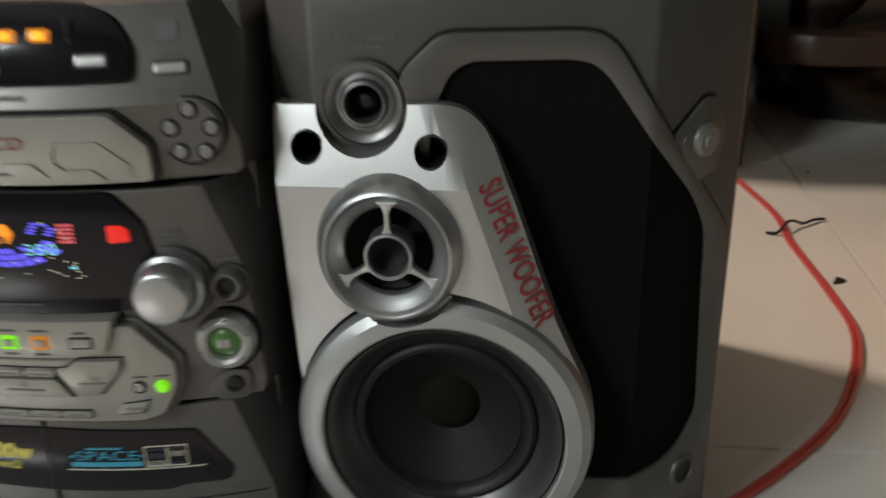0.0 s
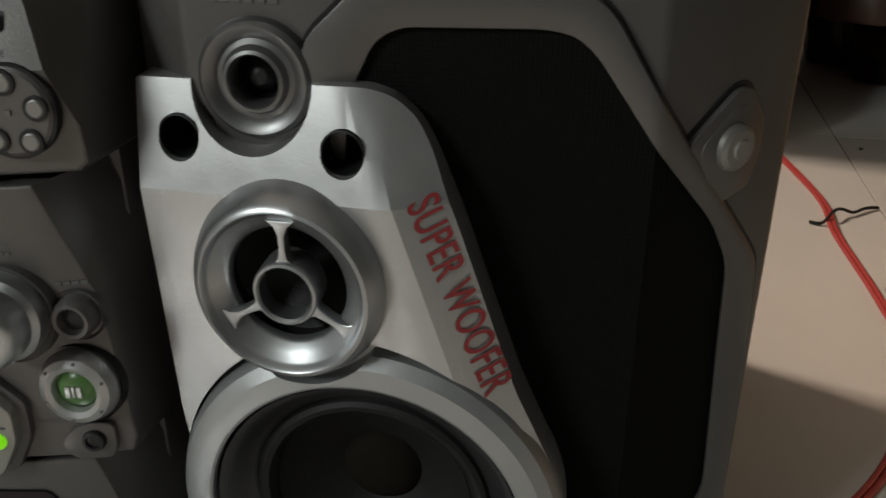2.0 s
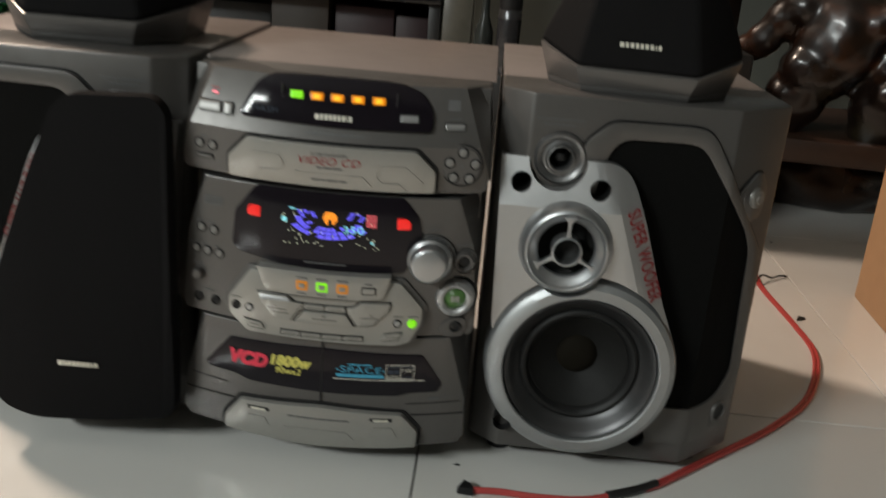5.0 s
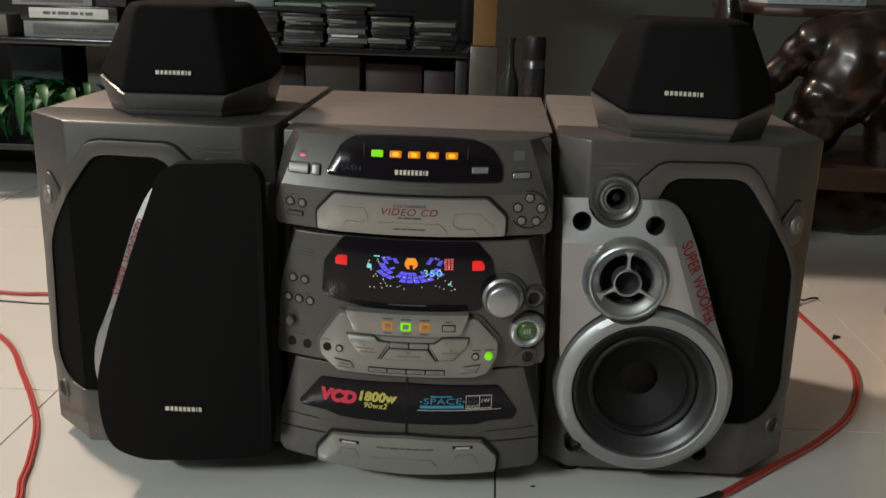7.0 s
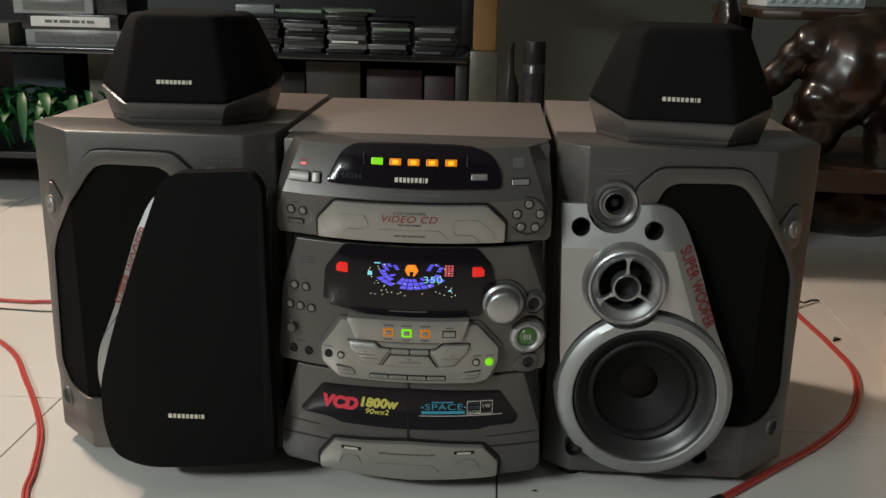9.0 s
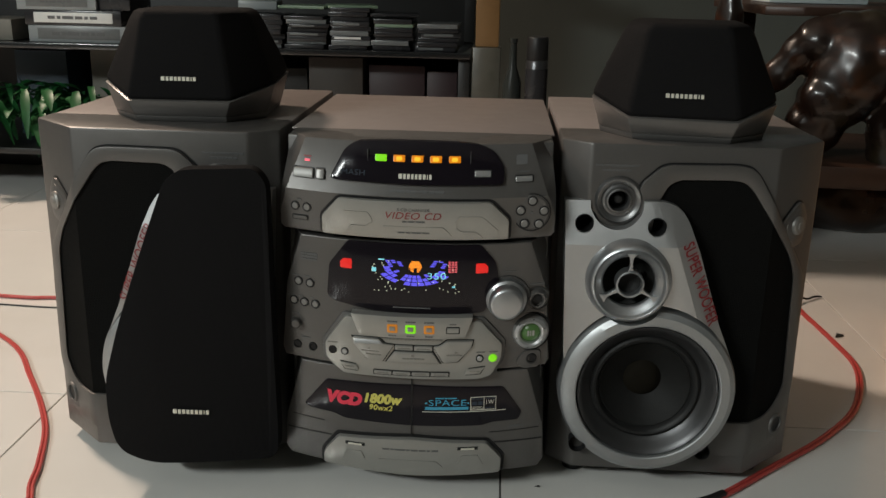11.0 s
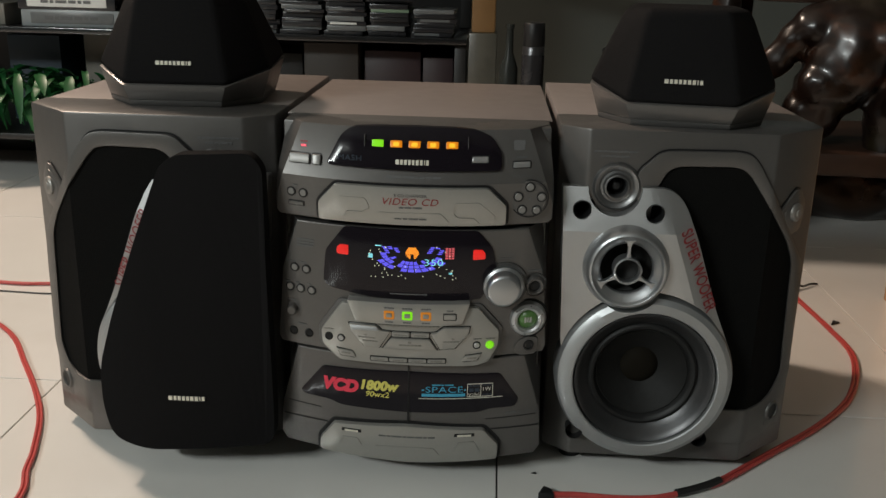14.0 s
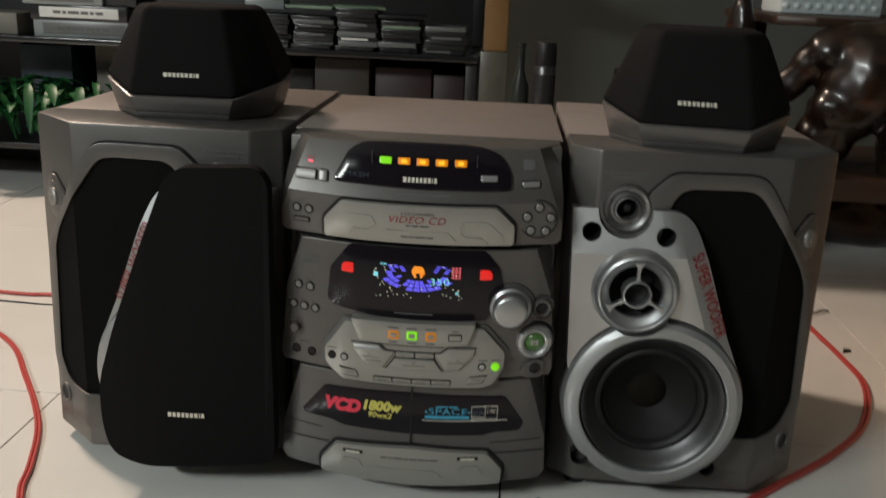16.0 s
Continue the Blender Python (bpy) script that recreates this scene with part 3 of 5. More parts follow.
for bx, mat, core in ((-0.0175, LED_AMBER_DIM, CHAMPAGNE), (-0.0010, LED_GREEN, CHAMPAGNE), (0.0158, LED_AMBER_DIM, CHAMPAGNE)):
    part("selector_button", plate(rounded(quad(bx - 0.0048, bx + 0.0048, 0.1662, 0.1744), 0.0014, 3), lambda x, z: sf(x, z) - 0.0006, sf(bx, 0.17) + 0.003, 0.0004), mat, strip, "lit selector button")
    part("button_cap", plate(rounded(quad(bx - 0.0026, bx + 0.0026, 0.1684, 0.1724), 0.0008, 3), lambda x, z: sf(x, z) - 0.0016, sf(bx, 0.17) + 0.003, 0.0004), core, strip)
    part("print", bars(bx - 0.0045, bx + 0.0045, 0.1766, 0.1777, (1, 1, 1, 1), sf), DARK_INK, strip)
    part("print", bars(bx - 0.0035, bx + 0.0035, 0.1632, 0.1640, (1, 1, 1), sf), DARK_INK, strip)
button("aux_button", 0.0320, 0.0425, 0.1675, 0.1725, CHAMPAGNE, strip, sf, 0.0012)
part("print", bars(0.0345, 0.0400, 0.1752, 0.1763, (1, 1, 1), sf), DARK_INK, strip)
# transport keys
for outline, lab in (([(-0.0550, 0.1585), (-0.0300, 0.1590), (-0.0245, 0.1540), (-0.0165, 0.1535), (-0.0265, 0.1375), (-0.0410, 0.1385), (-0.0530, 0.1520)], "wide left transport key"),
                     ([(0.0555, 0.1590), (0.0320, 0.1592), (0.0255, 0.1540), (0.0200, 0.1535), (0.0290, 0.1375), (0.0420, 0.1385), (0.0540, 0.1520)], "wide transport key"),
                     ([(-0.0155, 0.1475), (0.0190, 0.1475), (0.0262, 0.1370), (-0.0232, 0.1370)], "middle transport key"),
                     ([(-0.0150, 0.1535), (0.0012, 0.1535), (0.0012, 0.1490), (-0.0150, 0.1490)], ""), ([(0.0024, 0.1535), (0.0190, 0.1535), (0.0190, 0.1490), (0.0024, 0.1490)], "")):
    cx, cz = sum(p[0] for p in outline) / len(outline), sum(p[1] for p in outline) / len(outline)
    grown = [(cx + (x - cx) * 1.03 + math.copysign(0.0006, x - cx), cz + (z - cz) * 1.03 + math.copysign(0.0006, z - cz)) for x, z in outline]
    part("key_gap", plate(grown, lambda x, z: kf(x, z) - 0.0003, kf(cx, cz) + 0.004, step=0.0126), BLACK, panel)
    part("transport_key", plate(rounded(outline, 0.001, 2), lambda x, z: kf(x, z) - 0.0026 - max(0, z - 0.1480) * 0.10, kf(cx, cz) + 0.004, 0.0007, step=0.0126), CHAMPAGNE, panel, lab)
# The gleam on the left key, put in as a tilted silver plate.
part("key_highlight", plate(rounded([(-0.0540, 0.1588), (-0.0305, 0.1592), (-0.0255, 0.1545), (-0.0520, 0.1535)], 0.001, 2), lambda x, z: kf(x, z) - 0.0030 - (0.1592 - z) * 0.42, 0.0, 0.0006, step=0.0126), SILVER, panel, "silver plate imitating the gleam on a key")
for x0, x1, z0, z1, n in ((-0.046, -0.030, 0.1462, 0.1472, 5), (-0.042, -0.028, 0.1430, 0.1440, 5), (-0.008, 0.012, 0.1408, 0.1418, 6), (0.032, 0.046, 0.1450, 0.1460, 5), (-0.028, 0.028, 0.1595, 0.1605, 16), (-0.0125, -0.001, 0.1508, 0.1516, 4), (0.005, 0.0165, 0.1508, 0.1516, 4)):
    part("print", bars(x0, x1, z0, z1, [1] * n, kf, 0.0034), KEY_INK, panel)
part("print", blocks([[(-0.038, 0.1482), (-0.041, 0.1494), (-0.038, 0.1506)], [(0.0395, 0.1472), (0.0395, 0.1496), (0.0425, 0.1484)], quad(0.0, 0.0028, 0.1436, 0.1456)], kf, 0.0036), KEY_INK, panel)
for x0, x1 in ((-0.0345, -0.0185), (-0.0172, -0.0010), (0.0003, 0.0165), (0.0178, 0.0340)):
    button("flat_button", x0, x1, 0.1238, 0.1272, CHAMPAGNE, panel, kf, 0.0016)
    part("print", bars(x0 + 0.003, x1 - 0.003, 0.1250, 0.1259, (1, 1, 1, 1), kf, 0.0022), KEY_INK, panel)
for sx in (-1, 1):
    out = [(sx * 0.0665, 0.1322), (sx * 0.0515, 0.1308), (sx * 0.0490, 0.1268), (sx * 0.0490, 0.1252), (sx * 0.0625, 0.1258)]
    part("key_gap", plate([(x * 1.012, 0.1287 + (z - 0.1287) * 1.28) for x, z in out], lambda x, z: kf(x, z) - 0.0003, kf(0.058, 0.13) + 0.004), BLACK, panel)
    part("eject_button", plate(out, lambda x, z: kf(x, z) - 0.0018, kf(0.058, 0.13) + 0.004, 0.0006), CHAMPAGNE, panel)
    part("print", bars(*sorted((sx * 0.0535, sx * 0.0620)), 0.1282, 0.1292, (1, 1, 1), kf, 0.0024), KEY_INK, panel)
part("print", bars(-0.079, -0.070, 0.1495, 0.1502, (1, 1, 1), kf), KEY_INK, panel)
part("mic_hole", lathe([(0, -0.0005), (0.0034, -0.0005), (0.0036, -0.0010), (0.0040, -0.0002), (0.0040, 0.002)], Matrix.Translation((-0.0742, kf(-0.074, 0.142), 0.1425)), 24), BLACK, panel)
round_button("round_button", -0.0625, 0.1425, 0.0027, CHROME, panel, kf)
round_button("round_button", 0.0620, 0.1408, 0.0027, CHROME, panel, kf)
part("green_lamp", lathe([(0, -0.0028), (0.0028, -0.0022), (0.0040, -0.0005), (0.0040, 0.002)], Matrix.Translation((0.0740, kf(0.074, 0.14), 0.1405)), 24), LED_GREEN, panel, "lit green lamp")
part("print", bars(0.0590, 0.0665, 0.1465, 0.1472, (1, 1, 1), kf), DARK_INK, panel)
part("print", bars(0.0705, 0.0785, 0.1465, 0.1472, (1, 1, 1), kf), DARK_INK, panel)

# knobs and jacks
KX, KZ = 0.0845, 0.1955
km = Matrix.Translation((KX, lower_front(KX, KZ), KZ))
part("knob_recess", lathe([(0, 0.0), (0.0190, 0.0), (0.0215, -0.0016), (0.0222, 0.004)], km, 48), GREY_DARK, fascia_mid)
knob = part("volume_knob", lathe([(0, -0.0200), (0.0120, -0.0200), (0.0138, -0.0193), (0.0150, -0.0178), (0.0158, -0.0080), (0.0182, -0.0062), (0.0186, -0.0040), (0.0186, 0.002)], km, 56), CHROME, fascia_mid, "large satin silver volume knob")
part("print", lettering("VOLUME", 0.081, 0.2235, 0.011, 0.0022, lower_front), DARK_INK, fascia_mid)
part("print", bars(0.079, 0.092, 0.2205, 0.2215, (1, 2, 2, 1), lower_front), DARK_INK, fascia_mid)
mm = Matrix.Translation((0.1130, lower_front(0.113, 0.193), 0.1935))
part("knob_recess", lathe([(0, 0.0), (0.0100, 0.0), (0.0112, -0.0012), (0.0116, 0.003)], mm, 40), GREY_DARK, fascia_mid)
part("sound_knob", lathe([(0, -0.0030), (0.0045, -0.0034), (0.0058, -0.0068), (0.0074, -0.0072), (0.0088, -0.0050), (0.0092, 0.002)], mm, 40), GREY, fascia_mid, "small dished grey knob")
part("knob_dish", lathe([(0, -0.0038), (0.0046, -0.0042), (0.0050, -0.0040)], mm, 32), BLACK, fascia_mid)
part("print", bars(0.106, 0.119, 0.2065, 0.2080, (1, 1, 1, 1), lower_front), DARK_INK, fascia_mid)
jm = Matrix.Translation((0.1082, lower_front(0.108, 0.161), 0.1612))
part("joystick_recess", lathe([(0, 0.0), (0.0175, 0.0), (0.0186, -0.001), (0.0190, 0.003)], jm, 48), BLACK, fascia_mid)
part("joystick_ring", lathe([(0.0088, -0.0035), (0.0098, -0.0062), (0.0120, -0.0072), (0.0150, -0.0058), (0.0170, -0.0020), (0.0172, 0.002)], jm, 48), SILVER, fascia_mid, "silver joystick ring")
part("joystick_lens", lathe([(0, -0.0062), (0.0040, -0.0058), (0.0075, -0.0044), (0.0092, -0.0022)], jm, 40), GREEN_LENS, fascia_mid, "green lit clear joystick lens")
part("lens_mark", bars(0.1050, 0.1115, 0.1590, 0.1640, (1, 0.6, 1), lambda x, z: lower_front(0.108, 0.161) - 0.0062, 0.0006, 0.5), CHROME, fascia_mid)
for a in (0, 60, 120, 180, 240, 300):
    part("ring_dot", lathe([(0, -0.0004), (0.0008, 0.0), (0.0008, 0.001)], jm @ Matrix.Translation((0.0136 * math.cos(radians(a + 20)), -0.0066, 0.0136 * math.sin(radians(a + 20)))), 10), DARK_INK, fascia_mid)
part("jack_plate", plate(rounded([(0.0955, 0.1325), (0.1010, 0.1250), (0.1165, 0.1250), (0.1190, 0.1300), (0.1190, 0.1420), (0.1100, 0.1435), (0.1010, 0.1405)], 0.004, 4), lambda x, z: lower_front(x, z) - 0.0025, lower_front(0.11, 0.13) + 0.004, 0.0008), GREY, fascia_mid)
part("headphone_jack", lathe([(0, -0.0028), (0.0030, -0.0028), (0.0033, -0.0042), (0.0048, -0.0040), (0.0052, -0.0028), (0.0052, 0.002)], Matrix.Translation((0.1100, lower_front(0.11, 0.137), 0.1345)), 28), BLACK, fascia_mid, "black headphone jack")
part("print", lettering("PHONES", 0.0870, 0.1425, 0.010, 0.0018, lower_front), DARK_INK, fascia_mid)
for bx, bz in ((-0.1085, 0.2020), (-0.0970, 0.2015), (-0.1135, 0.1825), (-0.1030, 0.1820), (-0.0920, 0.1815)):
    round_button("round_button", bx, bz, 0.0032, BUTTON, fascia_mid, lower_front)
for x0, x1, zz in ((-0.116, -0.107, 0.2070), (-0.103, -0.0965, 0.2070), (-0.121, -0.113, 0.1868), (-0.109, -0.104, 0.1868), (-0.097, -0.093, 0.1868), (-0.117, -0.108, 0.1688), (-0.107, -0.098, 0.1462)):
    part("print", bars(x0, x1, zz, zz + 0.0012, (1, 1, 1), lower_front), DARK_INK, fascia_mid)
for zz in (0.2290, 0.2262, 0.2234):
    part("print", bars(-0.106, -0.089 - 0.001 * (zz < 0.225), zz, zz + 0.0018, (2, 1, 3, 2), lower_front, gap=0.2), DARK_INK, fascia_mid)
part("mic_knob", lathe([(0, -0.0070), (0.0035, -0.0070), (0.0045, -0.0060), (0.0050, -0.001), (0.0062, 0.0), (0.0062, 0.002)], Matrix.Translation((-0.1115, lower_front(-0.1115, 0.16), 0.1605)), 28), GREY, fascia_mid, "small grey microphone knob")
for bx in (-0.1110, -0.0955):
    part("mic_jack", lathe([(0, -0.0006), (0.0028, -0.0006), (0.0030, -0.0016), (0.0040, -0.0014), (0.0044, 0.001)], Matrix.Translation((bx, lower_front(bx, 0.138), 0.1385)), 24), BLACK, fascia_mid, "black microphone jack")

# lower fascia: cassette decks
part("deck_window", plate(rounded([(-0.0820, 0.1085), (-0.1050, 0.0790), (-0.1010, 0.0755), (-0.0760, 0.0745), (-0.0640, 0.0705), (0.0, 0.0692), (0.0660, 0.0690), (0.0760, 0.0720), (0.1000, 0.0722), (0.1035, 0.0800), (0.0850, 0.1080), (0.0, 0.1110)], 0.003, 3),
     lambda x, z: lower_front(x, z) - 0.0012, 0.03, 0.0008, step=0.0126), GLASS, fascia_low, "glossy black cassette windows")
gf = lambda x, z: lower_front(x, z) - 0.0012
part("deck_seam", box(-0.0007, 0.0007, lower_front(0, 0) - 0.0017, 0.0, 0.0560, 0.1180), BLACK, fascia_low)
part("sticker_text", lettering("VCD", -0.0815, 0.0862, 0.0345, 0.0125, gf, 0.0006, 0, 0.25, 0.075), VCD_RED, fascia_low, "bold red printed letters")
part("sticker_text", lettering("1800w", -0.0450, 0.0905, 0.0365, 0.0095, gf, 0.0006, 0, 0.2, 0.06), YELLOW, fascia_low, "yellow printed figures")
part("sticker_text", lettering("90wx2", -0.0400, 0.0832, 0.0220, 0.0055, gf, 0.0006, 0, 0.2, 0.02), YELLOW, fascia_low)
part("sticker_text", lettering("SPACE", 0.0160, 0.0905, 0.0350, 0.0060, gf, 0.0006), CYAN, fascia_low, "blue printed word")
part("sticker_bar", bars(0.0125, 0.0530, 0.0862, 0.0890, (1,), gf), CYAN, fascia_low)
part("sticker_bar", merged(bars(0.0220, 0.0420, 0.0975, 0.0985, (3, 1, 3), gf), bars(0.0125, 0.0145, 0.0920, 0.0935, (1,), gf), bars(0.0520, 0.0535, 0.0920, 0.0935, (1,), gf)), CYAN, fascia_low)
part("sticker_line", bars(0.0100, 0.0880, 0.0838, 0.0843, (1,), gf), PALE_INK, fascia_low)
part("sticker_frame", merged(*[ridge(p, gf, 0.0005, 0.0006) for p in ([(0.0550, 0.0985), (0.0785, 0.0985), (0.0785, 0.0855), (0.0550, 0.0855), (0.0550, 0.0985)], [(0.0675, 0.0985), (0.0675, 0.0855)])]), PALE_INK, fascia_low)
part("sticker_text", lettering("SAVING", 0.0556, 0.0862, 0.0112, 0.0032, gf), PALE_INK, fascia_low)
part("sticker_text", lettering("1W", 0.0695, 0.0912, 0.0075, 0.0042, gf), PALE_INK, fascia_low)
part("sticker_bar", merged(bars(0.0560, 0.0665, 0.0960, 0.0972, (1, 1, 1), gf), bars(0.0565, 0.0660, 0.0905, 0.0940, (1, 1), gf), bars(0.0690, 0.0775, 0.0965, 0.0972, (1, 1), gf), bars(0.0690, 0.0775, 0.0870, 0.0878, (1, 1, 1), gf)), BLUEGREY, fascia_low)
part("print", lettering("DECK 1", -0.1205, 0.0690, 0.0170, 0.0028, lower_front), DARK_INK, fascia_low)
part("print", lettering("DECK 2", 0.1040, 0.0640, 0.0170, 0.0028, lower_front), DARK_INK, fascia_low)
part("print", bars(0.0920, 0.1020, 0.0642, 0.0665, (1, 1, 1), lower_front), DARK_INK, fascia_low)
for line, w in (([(-0.1180, 0.0650), (-0.0850, 0.0640)], 0.0006), ([(0.0730, 0.0608), (0.1210, 0.0612)], 0.0006), ([(-0.1240, 0.0495), (-0.0780, 0.0500)], 0.0012), ([(0.0780, 0.0500), (0.1250, 0.0490)], 0.0012)):
    part("door_seam", ridge([(line[0][0] + (line[1][0] - line[0][0]) * k / 5, line[0][1] + (line[1][1] - line[0][1]) * k / 5) for k in range(6)], lower_front, w, 0.0005), BLACK, fascia_low, "dark seam of a cassette door")
part("handle_gap", plate(rounded([(-0.0725, 0.0560), (-0.0880, 0.0360), (-0.0880, 0.0210), (0.0880, 0.0195), (0.0885, 0.0370), (0.0730, 0.0550), (0.0, 0.0600)], 0.003, 3), lambda x, z: unit_front(x, z) - 0.0004, 0.03, step=0.0126), BLACK, fascia_low)
handle = on_unit("deck_panel", rounded([(-0.0705, 0.0535), (-0.0850, 0.0350), (-0.0850, 0.0225), (0.0, 0.0190), (0.0850, 0.0205), (0.0858, 0.0360), (0.0710, 0.0530), (0.0, 0.0575)], 0.003, 3), CHAMPAGNE, fascia_low, unit_front, 0.006, 0.0015, "champagne lower deck panel", 0.0126, 0.01)
hf = lambda x, z: unit_front(x, z) - 0.006
part("moulding", merged(ridge([(-0.066, 0.032), (-0.062, 0.0405), (-0.048, 0.0408), (-0.0445, 0.034)], hf), ridge([(0.044, 0.033), (0.048, 0.0405), (0.0625, 0.0408), (0.068, 0.031)], hf), ridge([(-0.030, 0.0350), (0.024, 0.0345), (0.030, 0.0285)], hf)), CHAMPAGNE, handle)
for x0 in (-0.0630, 0.0440):
    part("deck_slot", bars(x0, x0 + 0.0190, 0.0472, 0.0500, (1,), hf, 0.0008), BLACK, handle)
    part("deck_tab", bars(x0 + 0.003, x0 + 0.0160, 0.0476, 0.0492, (1,), hf, 0.0016), PALE_INK, handle)
part("print", bars(-0.027, 0.026, 0.0455, 0.0468, (2, 1, 3, 1, 2, 2, 1, 2), hf, gap=0.3), DARK_INK, handle)

# the fascia bows a little less at its ends than its parts were laid out for: draw them in to suit
for ob in stereo.children_recursive:
    for v in ob.data.vertices:
        x, y, z = v.co
        k = 1 - min(1.0, max(0.0, (0.06 - y) / 0.05)) * (0.001 + 0.95 * x * x) / 0.80
        v.co = (0.068 + (x - 0.068) * k, y, 0.479 + (z - 0.479) * k)


# ---- the main speakers ----
BX = 0.316


def baffle_front(x, z):
    return max(0.0, (x - BX) * 0.9) + max(0.0, 0.150 - x) * 0.8


def silver_front(x, z):
    s, w = x - 0.233 - (0.2490 - z) * 0.352, 0.0022 + min(0.0110, max(0.0, z - 0.2520) * 0.6)
    fold = 0.0 if s < -w else s if s > w else (s + w) ** 2 / (4 * w)
    return -0.013 + max(0.0, z - 0.2500) * 0.31 + fold * 0.55


def speaker(sx, label):
    root = thing("speaker", (sx * 0.26, 0.18, 0), label, "speaker", "main speakers")

    # the front is laid out on y = 0 and then carried back, each part by its own depth and turn, spread to suit
    def carried(bm, depth):
        for v in bm.verts:
            k = (0.80 + v.co.y + depth(v.co.x)) / (0.80 + v.co.y)
            v.co = (0.068 + (v.co.x - 0.068) * k, v.co.y + depth(v.co.x), 0.479 + (v.co.z - 0.479) * k)
        return bm

    back = lambda x: 0.016
    panel_back = lambda x: max(-0.002, 0.0205 - 0.165 * (x - 0.13))
    woofer_back = lambda x: 0.021 - 0.06 * (x - 0.215)
    mid_back = lambda x: 0.006 - 0.13 * (x - 0.193)
    tweeter_back = lambda x: 0.021 - 0.05 * (x - 0.179)

    def put(name, bm, mat, parent=root, label="", smooth=35, depth=back):
        return part(name, mirrored(carried(bm, depth), sx), mat, parent, label, smooth)

    W, T, M = (0.2150, 0.1170), (0.1790, 0.2905), (0.1930, 0.2170)
    holes = lambda r=0.0125: [cylinder(*W, 0.066, -0.1, 0.072), cylinder(*M, 0.030, -0.1, 0.072), cylinder(*T, 0.0125, -0.1, 0.072),
                     cylinder(0.1505, 0.2685, r, -0.1, 0.072, 32), cylinder(0.2145, 0.2670, r, -0.1, 0.072, 32)]
    put("cabinet", prism([(0.1300, 0.078), (0.1300, 0.310), (0.3665, 0.310), (0.3665, 0.078)], 0.0240, 0.3390, 0.0015), VINYL, root, "grey vinyl cabinet")
    for fx, fy in ((0.160, 0.045), (0.335, 0.060), (0.160, 0.285), (0.335, 0.285)):
        foot = lathe([(0, 0.0), (0.011, 0.0), (0.012, 0.0245), (0, 0.0245)], Matrix.Translation((fx, fy, 0)) @ Matrix.Rotation(radians(90), 4, "X"), 20)
        part("foot", mirrored(foot, sx), RUBBER, root)
    baffle = put("baffle", carve(prism([(0.1290, 0.020), (0.1290, 0.0775), (0.3675, 0.0775), (0.3675, 0.0465), (BX, 0.0), (0.154, 0.0)], 0.0230, 0.3395, 0.0022), holes()), GREY, root, "moulded grey front baffle", 30)
    # trim frame and side grille
    outer = [(0.1965, 0.3030), (0.2145, 0.3200), (0.2220, 0.3225), (0.2820, 0.3235), (0.2930, 0.3215), (0.3000, 0.3150), (0.3160, 0.2892), (0.3440, 0.2440), (0.3620, 0.2150), (0.3640, 0.1800), (0.3660, 0.1000), (0.3560, 0.0560), (0.3440, 0.0440), (0.3160, 0.0440), (0.2700, 0.0440), (0.2000, 0.2400)]
    inner = [(0.2130, 0.2860), (0.2220, 0.3045), (0.2310, 0.3095), (0.2780, 0.3105), (0.2880, 0.3085), (0.2950, 0.3020), (0.3160, 0.2721), (0.3400, 0.2380), (0.3490, 0.2170), (0.3505, 0.1800), (0.3545, 0.1030), (0.3440, 0.0850), (0.3330, 0.0790), (0.3160, 0.0790), (0.2700, 0.0790), (0.2080, 0.2400)]
    outer, inner = rounded(outer, 0.007, 3), rounded(inner, 0.007, 3)
    put("trim_frame", carve(band(outer, inner, lambda x, z: baffle_front(x, z) - 0.0045, 0.0060), holes()[:2]), GREY, baffle, "raised grey trim frame", 30)
    rim = [((x + (0.278 - x) * -0.012), z + (z - 0.19) * 0.012) for x, z in outer]
    put("trim_shadow_line", carve(plate(rim, lambda x, z: baffle_front(x, z) - 0.0006, 0.060, cuts=[((BX, 0, 0), (1, 0, 0))]), holes()[:2]), BLACK, baffle)
    put("side_grille", carve(plate(inner, lambda x, z: baffle_front(x, z) - 0.0016, 0.060, cuts=[((BX, 0, 0), (1, 0, 0))]), holes()[:2]), GRILLE, baffle, "black perforated side grille")
    # silver panel
    outline = rounded([(0.1330, 0.2880), (0.1330, 0.2850), (0.1380, 0.1500), (0.1420, 0.1200), (0.2000, 0.1000), (0.2700, 0.1100), (0.2960, 0.1360), (0.2790, 0.1750), (0.2560, 0.2420), (0.2455, 0.2680), (0.2400, 0.2775), (0.2320, 0.2845), (0.2230, 0.2878), (0.2120, 0.2885)], 0.004, 4)
    slab = plate(outline, silver_front, 0.026, 0.0, cuts=[((0, 0, z), (0, 0, 1)) for z in (0.2501, 0.2650)] + [((0.233 + d, 0, 0.249), (1, 0, 0.352)) for d in (-0.0105, -0.0045, 0.0007, 0.0055, 0.0108)])
    cut = [cylinder(T[0], T[1] - 0.0032, 0.0236, -0.1, 0.2), cylinder(*W, 0.0792, -0.1, 0.2, 80), *holes()[1:2], *holes(0.0083)[3:]]
    panel = put("front_panel", carve(slab, cut), SILVER, root, "bright silver front panel", 14, panel_back)
    for hx, hz in ((0.1505, 0.2685), (0.2145, 0.2670)):
        put("vent", lathe([(0.0085, silver_front(hx, hz) + 0.0006), (0.0078, silver_front(hx, hz) + 0.0004), (0.0074, 0.03), (0.0, 0.034)], Matrix.Translation((hx, 0, hz)), 28), BLACK, panel, "deep round black vent", 35, panel_back)
    d = math.degrees(math.atan2(0.179 - 0.253, 0.2695 - 0.2400))
